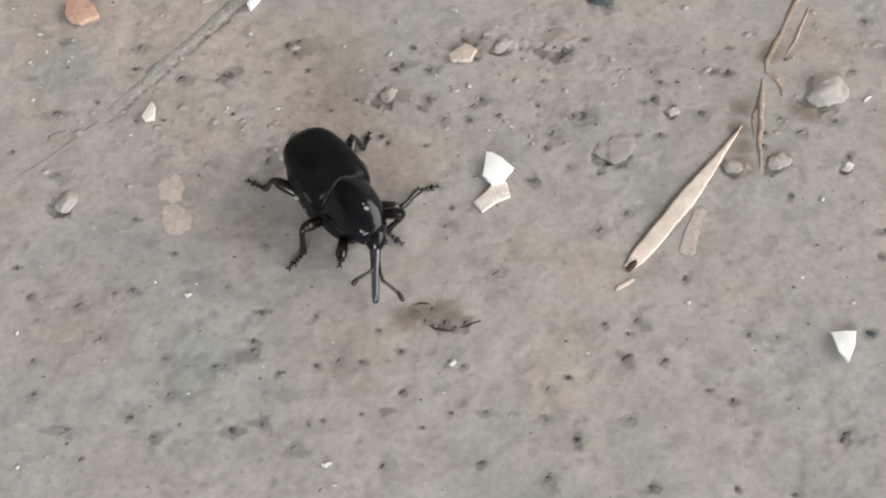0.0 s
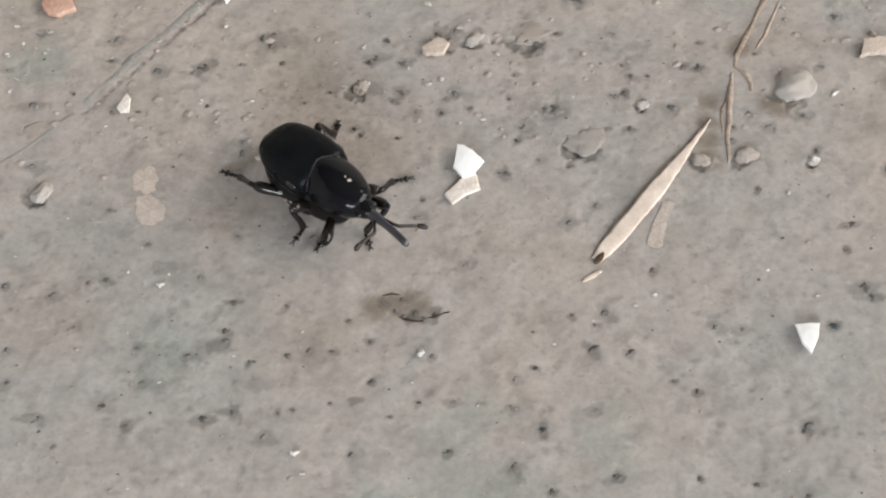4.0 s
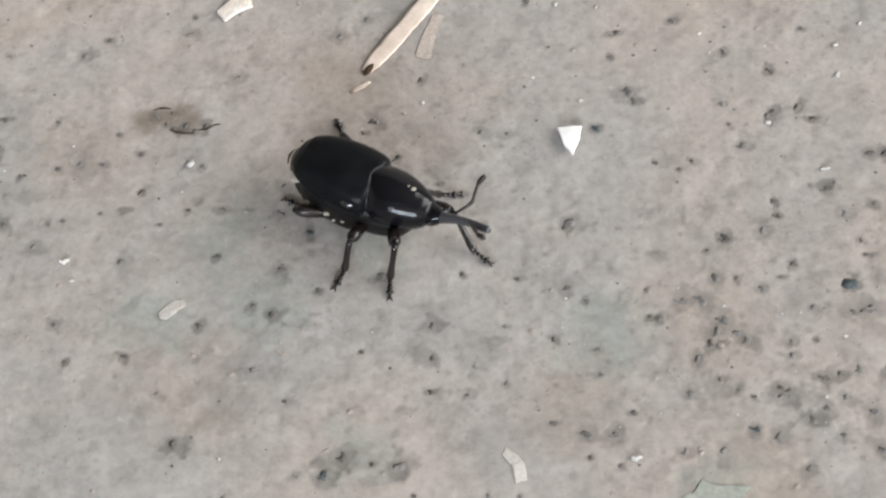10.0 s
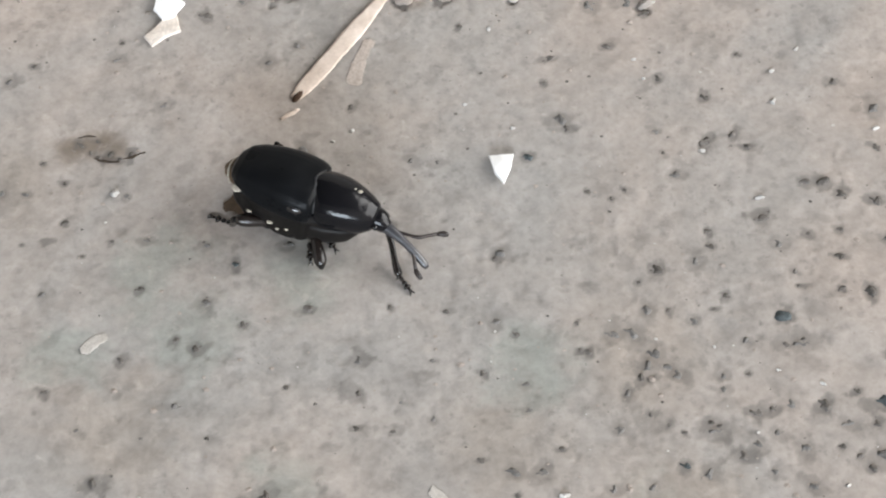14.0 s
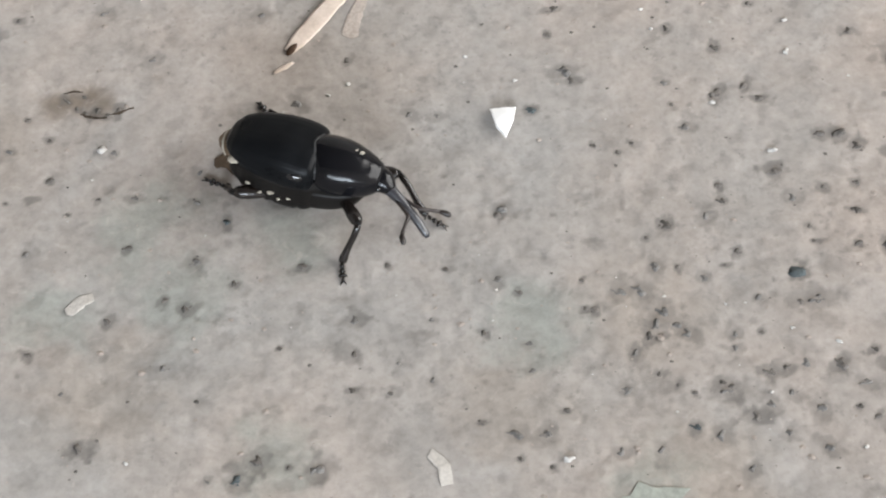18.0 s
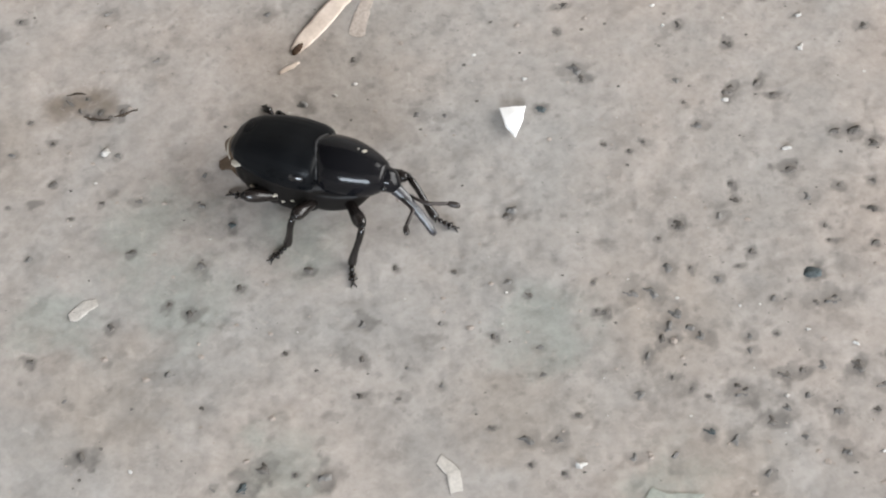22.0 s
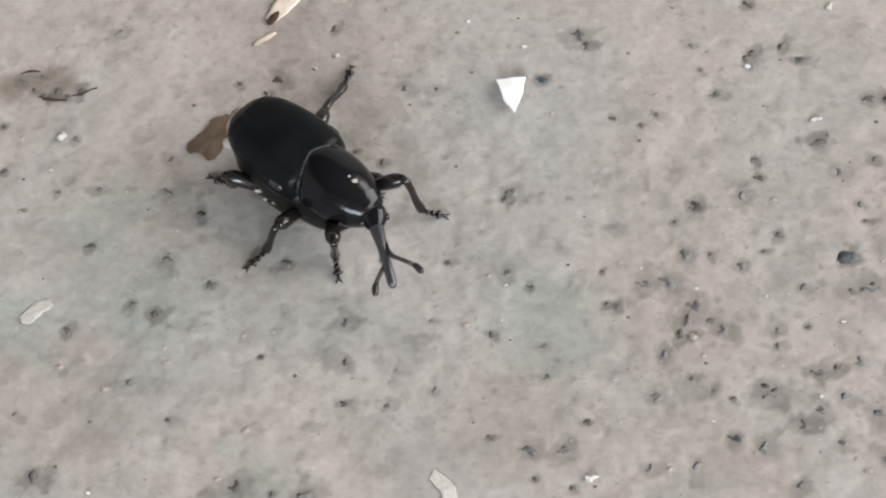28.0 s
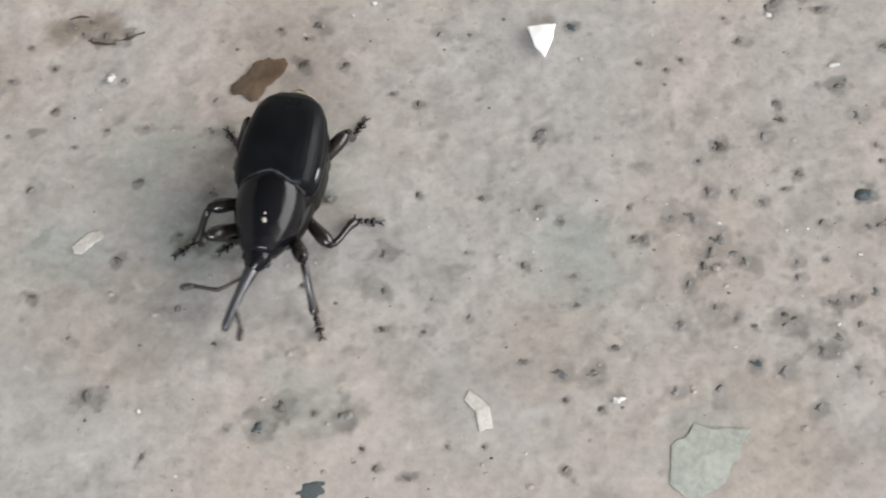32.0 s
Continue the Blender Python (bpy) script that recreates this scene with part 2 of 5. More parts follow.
DARK_GRAIN = speckled("dark_grain", (0.130, 0.119, 0.108), (0.285, 0.260, 0.236), 900, 0.9, 0.6, vary=0.4)
CLOD = speckled("dusty_clod", (0.33, 0.285, 0.25), (0.45, 0.392, 0.348), 420, 0.9, 0.6)
TEAL_GRAIN = speckled("teal_grain", (0.030, 0.042, 0.046), (0.17, 0.195, 0.20), 900, 0.7, 0.4, vary=0.3)
WHITE_GRAIN = speckled("white_grain", (0.50, 0.475, 0.44), (0.76, 0.74, 0.70), 900, 0.6, 0.3, vary=0.3)
ORANGE_CHIP = speckled("orange_chip", (0.45, 0.255, 0.185), (0.58, 0.385, 0.30), 420, 0.8, 0.4)
HUSK = speckled("buff_husk", (0.45, 0.385, 0.335), (0.55, 0.475, 0.42), 420, 0.85, 0.3)
PINK_CHIP = speckled("pinkish_chip", (0.52, 0.42, 0.345), (0.64, 0.535, 0.455), 420, 0.8, 0.4)
FADED_FLAKE = speckled("faded_flake", (0.45, 0.38, 0.33), (0.60, 0.51, 0.445), 420, 0.85, 0.3)
BROWN_SCALE = speckled("brown_scale", (0.078, 0.053, 0.035), (0.172, 0.120, 0.082), 330, 0.65, 0.5)
GREEN_FILM = speckled("grey_green_film", (0.325, 0.345, 0.302), (0.43, 0.442, 0.395), 220, 0.6, 0.3)
DARK_TWIG = speckled("dark_twig", (0.025, 0.019, 0.015), (0.10, 0.075, 0.055), 900, 0.8, 0.5)
ELYTRA = chitin("black_wing_case", (0.0055, 0.0060, 0.0068), 0.30, 0.28, 1400, 0.08)
PRONOTUM = chitin("black_neck_shield", (0.0050, 0.0050, 0.0062), 0.13, 0.60, 1000, 0.25)
SHOULDER = chitin("glossy_black_knob", (0.0045, 0.0045, 0.006), 0.20, 0.3, 900, 1.0)
SNOUT = chitin("black_snout", (0.020, 0.020, 0.025), 0.34, 0.5, 1800, 1.0)
COXA = chitin("reddish_brown_joint", (0.10, 0.045, 0.035), 0.4, 0.3, 2200, 0.4)
LEG = chitin("black_leg", (0.010, 0.0075, 0.0065), 0.20, 0.2, 2200, 0.5)
BELLY = chitin("blackish_belly", (0.008, 0.007, 0.0065), 0.36, 0.7, 1000, 0.13)
TAIL = chitin("brown_tail_plate", (0.105, 0.070, 0.042), 0.55, 0.5, 1300, 0.4)
FEELER = chitin("dark_brown_feeler", (0.022, 0.016, 0.014), 0.42, 0.3, 2200)
EYE = chitin("black_eye", (0.004, 0.004, 0.004), 0.16, 0.0, 3000)
COLLAR = chitin("dusty_grey_seam", (0.026, 0.026, 0.027), 0.45, 0.7, 1500, 0.25)
FLECK = speckled("cream_fleck", (0.36, 0.315, 0.25), (0.62, 0.58, 0.50), 1500, 0.7)


# ---- building helpers ----
def part(name, bm, mat, parent=None, label="", smooth=True):
    """Links a bmesh as one mesh object, under parent if given."""
    data = bpy.data.meshes.new(name)
    bmesh.ops.recalc_face_normals(bm, faces=bm.faces)
    bm.to_mesh(data)
    bm.free()
    if smooth:
        data.shade_smooth()
    data.materials.append(mat)
    ob = new(name, data)
    if parent:
        ob.parent = parent
    if label:
        ob["label"] = label
    return ob


def spread(table, at):
    """Smooth values between the rows of a table whose first column is the station."""
    xs = [r[0] for r in table]
    i = max(0, min(len(xs) - 2, sum(1 for x in xs if x <= at) - 1))
    u = max(0.0, min(1.0, (at - xs[i]) / (xs[i + 1] - xs[i])))
    out = []
    for k in range(1, len(table[0])):
        p0, p1, p2, p3 = (table[max(0, i - 1)][k], table[i][k], table[i + 1][k], table[min(len(xs) - 1, i + 2)][k])
        out.append(0.5 * (2 * p1 + (p2 - p0) * u + (2 * p0 - 5 * p1 + 4 * p2 - p3) * u * u + (3 * p1 - p0 - 3 * p2 + p3) * u ** 3))
    return out


def skin(bm, rings, close_ends=True, closed=True):
    """Quads between rings of points."""
    made = [[bm.verts.new(p) for p in ring] for ring in rings]
    n = len(made[0])
    for a, b in zip(made, made[1:]):
        for k in range(n if closed else n - 1):
            bm.faces.new((a[k], a[(k + 1) % n], b[(k + 1) % n], b[k]))
    if close_ends:
        bm.faces.new(made[0][::-1])
        bm.faces.new(made[-1])
    return made


def shell_body(table, steps, around, groove=None, boxy=1.0, crown=1.0):
    """A closed body along x: rows of station, centre height, half width, rise above, drop below (mm)."""
    bm = bmesh.new()
    x0, x1 = table[0][0], table[-1][0]
    rings = []
    for i in range(steps + 1):
        u = 0.5 - 0.5 * math.cos(math.pi * i / steps)
        x = x0 + (x1 - x0) * u
        c, w, up, down = (max(v, 0.02) for v in spread(table, x))
        ring = []
        for k in range(around):
            a = 2 * math.pi * k / around
            s = 1 + (groove(x, a) if groove else 0)
            p = crown if math.sin(a) > 0 else boxy
            side, rise = (math.copysign(abs(v) ** p, v) for v in (math.cos(a), math.sin(a)))
            ring.append((x * MM, w * side * s * MM, (c + (up if rise > 0 else down) * rise * s) * MM))
        rings.append(ring)
    skin(bm, rings)
    return bm


def tube(points, radii, around=10, bm=None, flat=1.0):
    """A closed tube along points (mm) with a radius (mm) at each."""
    bm = bm or bmesh.new()
    pts = [Vector(p) for p in points]
    rings = []
    for i, p in enumerate(pts):
        way = (pts[min(i + 1, len(pts) - 1)] - pts[max(i - 1, 0)]).normalized()
        side = way.cross(Vector((0, 0, 1)))
        side = side.normalized() if side.length > 0.05 else Vector((0, 1, 0))
        up = side.cross(way).normalized()
        rings.append([(p + radii[i] * (side * math.cos(a) + up * math.sin(a) * flat)) * MM for a in (2 * math.pi * k / around for k in range(around))])
    skin(bm, rings)
    return bm


def stone_mesh(seed, flat=0.6, rough=0.25, cuts=2):
    """A unit lump with facets and dents, half sunk."""
    bm = bmesh.new()
    bmesh.ops.create_icosphere(bm, subdivisions=cuts, radius=1.0)
    off = Vector((seed * 7.3, seed * 3.1, seed * 1.7))
    for v in bm.verts:
        n = noise.fractal(v.co * 1.1 + off, 0.8, 2.0, 3)
        v.co *= 1 + rough * n + 0.09 * noise.noise(v.co * 3.0 + off) + 0.06 * noise.noise(v.co * 7.0 + off) + 0.03 * noise.noise(v.co * 15.0 + off)
        v.co.z *= flat
    bmesh.ops.recalc_face_normals(bm, faces=bm.faces)
    data = bpy.data.meshes.new("lump")
    bm.to_mesh(data)
    bm.free()
    data.shade_smooth()
    return data


def flake(name, outline, thick, mat, lift=0.3, tilt=(0, 0), curl=0.0, label="", category="", seed=1, group="", ragged=1.0):
    """A thin curved fragment with a broken edge, lying on the ground: outline in mm on the ground."""
    bm = bmesh.new()
    cx = sum(p[0] for p in outline) / len(outline)
    cy = sum(p[1] for p in outline) / len(outline)
    rnd = random.Random(seed)
    edge = []
    for i, p in enumerate(outline):
        q = outline[(i + 1) % len(outline)]
        steps = max(2, int(math.hypot(q[0] - p[0], q[1] - p[1]) / 0.45))
        for k in range(steps):
            u = k / steps
            j = (0.10 if k else 0.05) * ragged
            edge.append((p[0] + (q[0] - p[0]) * u - cx + rnd.uniform(-j, j), p[1] + (q[1] - p[1]) * u - cy + rnd.uniform(-j, j)))
    edge = [(x * f, y * f) for x, y in edge for f in (1 + 0.16 * ragged * noise.noise(Vector((x * 0.55, y * 0.55, seed * 3.3))) + 0.09 * ragged * noise.noise(Vector((x * 1.6, y * 1.6, seed * 1.7))),)]
    size = max(math.hypot(*p) for p in edge)

    def up(x, y):
        return curl * (1 - (x * x + y * y) / size ** 2) + x * math.tan(radians(tilt[0])) + y * math.tan(radians(tilt[1])) + 0.05 * noise.noise(Vector((x * 0.9, y * 0.9, seed))) * stiff + (float(ground_height(x + cx, y + cy)) - level) * (1 - stiff)
    # thin scraps follow the floor, thick ones stay stiff
    stiff, level = (0.0 if thick < 0.2 else 1.0), float(ground_height(cx, cy))
    low = min(up(*p) for p in edge) if stiff else 0.0
    tops, bottoms = [], []
    for f in (1.0, 0.94, 0.66, 0.34):
        inset = 0.0 if f == 1.0 else 1.0
        tops.append([bm.verts.new((x * f * MM, y * f * MM, (up(x * f, y * f) - low + lift + thick * (0.72 + 0.28 * inset)) * MM)) for x, y in edge])
    for f in (1.0, 0.6):
        bottoms.append([bm.verts.new((x * f * MM, y * f * MM, (up(x * f, y * f) - low + lift) * MM)) for x, y in edge])
    n = len(edge)
    for layers in (tops, bottoms):
        for a, b in zip(layers, layers[1:]):
            for k in range(n):
                bm.faces.new((a[k], a[(k + 1) % n], b[(k + 1) % n], b[k]))
        bm.faces.new(layers[-1])
    for k in range(n):
        bm.faces.new((tops[0][k], bottoms[0][k], bottoms[0][(k + 1) % n], tops[0][(k + 1) % n]))
    ob = part(name, bm, mat, smooth=thick < 0.2)
    if thick < 0.2:
        ob.data.set_sharp_from_angle(angle=0.5)
    ob.location = (cx * MM, cy * MM, ground_height(cx, cy) * MM)
    return tagged(ob, label, category, group)


# ---- the ground: one sheet, fine near the insect and coarse towards the horizon ----
LATTICES = {}


def lattice(seed, n=64):
    if seed not in LATTICES:
        LATTICES[seed] = np.random.RandomState(seed).uniform(-1, 1, (n, n))
    return LATTICES[seed]


def wave(x, y, size, seed):
    """Smooth random heights between -1 and 1, with cells of the given size (mm)."""
    g = lattice(seed)
    u, v = np.asarray(x, float) / size + 31.7, np.asarray(y, float) / size + 31.7
    i, j = np.floor(u).astype(int), np.floor(v).astype(int)
    fu, fv = u - i, v - j
    fu, fv = fu * fu * (3 - 2 * fu), fv * fv * (3 - 2 * fv)
    a, b = g[i % 64, j % 64], g[(i + 1) % 64, j % 64]
    c, d = g[i % 64, (j + 1) % 64], g[(i + 1) % 64, (j + 1) % 64]
    return (a * (1 - fu) + b * fu) * (1 - fv) + (c * (1 - fu) + d * fu) * fv


# stones set in the floor: x, y, radius (mm)
STONES = [(39.0, 15.9, 2.7), (11.2, 8.0, 2.7), (25.9, 4.0, 1.4), (31.5, 4.5, 1.5), (40.2, 3.2, 0.95), (-60.0, 2.1, 1.85), (4.8, 27.0, 2.9), (-3.2, 26.4, 1.5), (19.0, 13.6, 1.0), (63.2, 4.8, 1.5), (-18.6, 18.4, 1.6), (57.0, 1.0, 1.4)]

# grains set in the floor: tint, x, y, radius (mm)
GRAINS = []
GRAINS += [("dark", *row) for row in [(61.6, -21.5, 1.05), (65.1, -20.8, 0.82), (66.5, -22.6, 0.70), (74.7, -28.5, 1.15), (66.4, -33.2, 1.02), (71.8, -35.8, 0.62), (53.4, -39.6, 0.84), (74.3, -43.7, 0.55), (36.2, -47.2, 0.49), (32.1, -52.2, 0.65), (59.8, -64.3, 0.88), (69.7, -58.6, 1.00), (61.9, -59.0, 0.74), (63.9, -58.7, 0.63), (50.3, -58.6, 0.42), (40.0, -62.3, 0.52), (31.1, -63.0, 0.47), (-11.0, -63.3, 0.94), (7.5, -65.8, 1.04), (10.7, -66.9, 0.36), (-6.9, -38.4, 0.56), (-0.1, -47.0, 0.71), (-8.7, -47.8, 0.71), (12.5, -42.4, 0.67), (-2.5, -45.6, 0.50), (5.2, -44.1, 0.50), (1.2, -58.5, 0.32), (9.9, -52.6, 0.32), (-17.1, -51.4, 0.60), (18.1, -53.9, 0.54)]]
GRAINS += [("dark", *row) for row in [(17.6, -58.2, 0.53), (21.6, -58.9, 0.37), (28.4, -43.7, 0.50), (22.1, -42.8, 0.50), (44.3, -50.1, 0.54), (43.2, -46.3, 0.33), (34.7, -36.9, 0.51), (18.6, -13.4, 0.66), (38.0, -68.7, 0.41), (53.7, -61.1, 0.37), (70.7, -63.8, 0.52), (52.1, -60.0, 0.37), (51.0, -41.2, 0.44), (50.8, -28.1, 0.35), (46.4, -28.0, 0.46), (69.3, -41.0, 0.39), (66.7, -50.7, 0.43), (-10.3, -31.6, 0.34), (-16.0, -28.5, 0.46), (59.2, -45.5, 0.38), (26.8, 19.9, 0.75), (25.0, 20.0, 0.62), (0.4, 2.7, 0.93), (17.1, 9.4, 0.60), (8.3, -19.8, 0.44), (10.7, -24.8, 0.86), (15.0, -25.4, 0.67), (22.8, -31.2, 0.60), (20.0, -29.5, 0.42), (-36.1, -33.0, 0.80)]]
GRAINS += [("dark", *row) for row in [(-48.4, -30.8, 0.50), (-34.2, -20.6, 0.57), (-30.9, -25.2, 0.44), (-13.1, 17.3, 0.76), (-10.1, -1.3, 0.40), (-45.1, -6.9, 0.40), (-65.1, -8.2, 0.47), (3.6, -27.3, 0.43), (-19.1, -19.5, 0.38), (16.4, -73.2, 0.44), (-5.7, -70.0, 0.35), (15.1, -71.0, 0.34), (19.2, -74.3, 0.53), (34.0, -74.8, 0.58), (26.6, -71.7, 0.29), (51.1, -53.9, 0.36), (42.6, -11.1, 0.51), (-21.0, -4.4, 0.59), (11.1, -21.3, 0.50), (11.3, 33.1, 1.00), (7.9, 26.9, 0.56), (5.2, 25.3, 0.56), (3.7, 25.9, 0.56), (32.7, -1.2, 0.52), (34.5, 21.9, 0.41), (2.2, 19.6, 0.42), (1.3, 15.4, 0.34), (-7.7, 13.4, 0.55), (-53.5, 24.8, 0.51), (-29.6, 23.3, 0.50)]]
GRAINS += [("dark", *row) for row in [(-31.3, 26.6, 0.72), (-50.8, -1.2, 0.41), (-48.6, 15.3, 0.42), (-52.2, 15.3, 0.42), (-13.5, 9.2, 0.41), (-19.3, 11.1, 0.62), (-40.4, 22.9, 1.00), (-62.8, -12.8, 0.53), (-33.5, -16.2, 0.58), (-27.1, -32.4, 0.37), (-25.4, -32.0, 0.37), (-53.6, -36.3, 0.37), (-16.3, -22.7, 0.50), (-20.9, -31.3, 0.31), (-13.7, -33.4, 0.37), (-52.2, -12.7, 0.33), (56.8, -60.0, 0.49), (72.4, -65.2, 0.48), (73.6, -57.1, 0.55), (54.0, -45.4, 0.51), (43.3, -49.8, 0.51), (34.7, -67.5, 0.43), (61.8, -54.2, 0.44), (49.9, -53.9, 0.77), (-23.8, -51.9, 0.65)]]
GRAINS += [("teal", *row) for row in [(66.9, -47.1, 0.93), (53.2, -65.0, 0.78), (5.5, -68.0, 0.93), (4.3, -35.8, 0.79), (39.6, -22.4, 0.70)]]
GRAINS += [("grey", *row) for row in [(57.4, -60.9, 1.36), (48.1, -55.9, 0.80), (46.6, -60.2, 0.74), (13.6, -67.5, 1.03), (0.7, -41.0, 0.78), (-2.4, -54.3, 0.86), (18.2, -49.5, 0.71), (44.1, -16.9, 1.19), (-4.5, -11.6, 0.73), (25.6, -22.2, 0.70), (28.7, -22.5, 0.59), (66.7, -63.8, 0.73), (57.1, -26.2, 0.69), (22.7, -55.3, 0.43), (59.0, -54.2, 0.54), (52.8, -52.7, 0.54), (36.8, -53.8, 0.43), (26.5, -50.2, 0.43), (55.7, -19.6, 0.53), (0.9, -32.9, 0.51), (-31.3, 28.0, 1.44), (-6.6, 26.1, 1.13), (7.4, 13.3, 1.36), (12.4, -19.6, 0.81), (10.5, -33.4, 0.78), (1.2, -28.8, 0.55), (-32.5, -32.2, 0.62), (-43.9, -27.9, 0.57), (-56.0, -32.5, 0.81), (-28.6, -35.8, 0.79)]]
GRAINS += [("grey", *row) for row in [(-18.3, 18.1, 0.91), (-63.2, 17.0, 1.07), (-33.7, -6.1, 0.53), (-37.9, -12.4, 0.52), (39.8, 10.7, 0.73), (35.2, -36.2, 1.00), (32.6, 11.5, 0.53), (-8.8, -25.2, 0.50), (-26.8, -17.1, 0.58), (-21.0, -24.0, 0.56), (-6.2, -31.6, 0.55), (-61.1, -22.4, 0.52), (-53.1, -19.4, 0.52), (-38.8, -24.1, 0.57), (18.9, 14.2, 0.61), (64.0, -61.8, 0.75), (62.9, -66.4, 0.64), (23.1, -71.4, 0.39), (2.3, -67.9, 0.40), (-13.3, -56.6, 0.47), (26.2, -57.5, 0.41), (58.7, -55.9, 0.46), (36.8, -57.2, 0.46), (49.6, 1.1, 0.98), (54.6, 1.3, 0.98), (53.6, 13.8, 1.01), (63.6, 4.2, 0.92), (-24.0, -6.7, 0.79), (6.0, 13.4, 0.95), (35.0, 9.0, 0.66)]]
GRAINS += [("grey", *row) for row in [(-10.5, -3.7, 0.79), (16.7, 20.6, 0.62), (45.8, 28.1, 0.83), (42.9, 19.1, 0.68), (15.6, 26.4, 0.63), (8.5, -5.8, 0.78), (12.0, -3.0, 0.65), (22.6, 12.8, 0.88), (-34.3, 9.5, 0.69), (-33.8, 7.3, 1.10), (-32.4, 28.1, 0.72), (-26.2, 15.9, 0.42), (-62.1, 6.4, 0.90), (-52.7, 28.5, 0.95), (-16.7, 23.7, 0.99), (-49.9, -12.4, 0.66), (-45.3, -33.8, 0.62), (-18.0, -38.6, 0.78), (-60.4, -27.2, 0.57), (-45.0, -22.7, 0.51), (-34.5, -22.0, 0.83), (-56.4, -14.4, 0.79), (-23.8, -23.5, 0.75), (-26.5, -24.5, 0.57), (47.0, -47.9, 0.96), (50.8, -52.5, 1.00), (53.9, -53.7, 1.00), (66.7, -68.5, 0.85), (71.8, -61.1, 0.76), (62.2, -50.0, 0.67)]]
GRAINS += [("grey", *row) for row in [(56.7, -46.9, 0.68), (51.3, -45.1, 0.80), (37.5, -64.9, 0.91), (55.9, -66.2, 0.75), (45.2, -67.4, 0.69), (34.4, -64.7, 0.86), (33.9, -45.5, 0.74), (58.5, -70.3, 0.74), (66.0, -58.3, 0.66), (-25.5, -46.7, 0.66), (-12.5, -45.6, 0.79)]]
GRAINS += [("white", *row) for row in [(38.2, -17.9, 0.36), (66.9, -30.2, 0.51), (18.5, -17.1, 0.36), (-10.2, -24.7, 0.76), (39.6, -68.0, 0.67), (16.2, -18.6, 0.30), (32.6, -13.8, 0.30), (55.2, -11.2, 0.36), (-37.7, 36.4, 0.66), (-9.6, 33.2, 0.50), (-8.9, 26.3, 0.64), (-47.2, -11.2, 0.33), (-43.0, -13.4, 0.52), (44.3, 14.3, 0.53), (36.5, -1.9, 0.45), (-67.5, 32.0, 0.44), (-24.9, -38.1, 0.54), (-23.7, -40.8, 0.30), (-63.7, -18.1, 0.46), (-17.6, 19.1, 0.35), (-2.3, 11.9, 0.34), (-22.3, 22.9, 0.35), (-6.1, -65.2, 0.30), (60.4, 6.7, 0.46), (57.5, 18.3, 0.48), (37.6, 18.9, 0.41), (-66.1, 28.7, 0.37), (-37.8, 30.4, 0.44), (-18.5, 25.5, 0.43), (-66.1, 22.1, 0.36)]]
GRAINS += [("white", *row) for row in [(-42.0, -11.7, 0.26), (-61.1, -37.1, 0.37)]]
GRAINS += [("dark", *row) for row in [(16.7, 15.7, 0.56), (30.5, 9.2, 0.48), (30.2, 6.9, 0.48), (-3.9, 13.9, 0.48), (-14.2, 15.7, 0.56), (-18.4, 10.0, 0.56), (2.1, 8.1, 0.64), (-8.4, 27.8, 0.64), (-5.8, 28.0, 0.64), (-6.7, 24.2, 0.48), (-15.2, 26.7, 0.48), (-17.8, 22.9, 0.64), (-35.1, 23.2, 0.48), (-22.7, 17.6, 0.40), (-68.3, 10.8, 0.40), (-57.9, 18.9, 0.32), (-41.6, 22.0, 0.64), (-39.3, 15.9, 0.48), (19.9, 18.6, 0.32), (27.1, 24.3, 0.40), (14.1, 9.7, 0.40), (75.1, -61.3, 0.64), (73.5, -66.7, 0.64), (78.9, -53.2, 1.12), (49.2, -29.3, 0.40), (76.6, -30.2, 0.88), (72.6, -28.3, 0.64), (80.6, -31.4, 1.12)]]
GRAINS += [("dark", *row) for row in [(82.1, -23.7, 0.64), (78.7, -13.2, 0.72), (59.9, -34.7, 0.56), (59.9, -36.8, 0.56), (69.5, -42.9, 0.40), (74.9, -39.2, 0.64), (77.5, -44.3, 1.04), (75.6, -35.3, 0.56), (60.8, -43.8, 0.56), (57.0, -11.2, 0.64), (51.1, -5.8, 0.64), (62.4, -14.6, 0.72), (67.4, -8.2, 0.56)]]
GRAINS += [("grey", *row) for row in [(-12.9, 22.7, 0.80), (-6.1, 16.8, 0.80), (-7.2, 15.9, 0.64), (-11.0, 13.6, 0.56), (3.1, 10.5, 0.96), (-46.6, 22.3, 0.96), (-63.9, 30.2, 0.72), (-67.8, 23.8, 0.48), (5.1, 4.7, 0.64), (17.6, 18.7, 0.56), (15.2, 15.3, 0.64), (32.4, 4.0, 0.56), (40.8, 4.7, 0.64), (75.0, -65.3, 1.36), (83.3, -29.6, 1.12), (83.2, -17.9, 1.44), (68.0, -36.9, 0.80), (81.2, -37.0, 0.80), (68.5, -50.5, 1.28), (49.4, -67.6, 0.80), (61.6, -62.9, 0.72), (49.3, -48.0, 1.12), (51.5, -50.7, 0.96), (58.0, -39.0, 0.72)]]
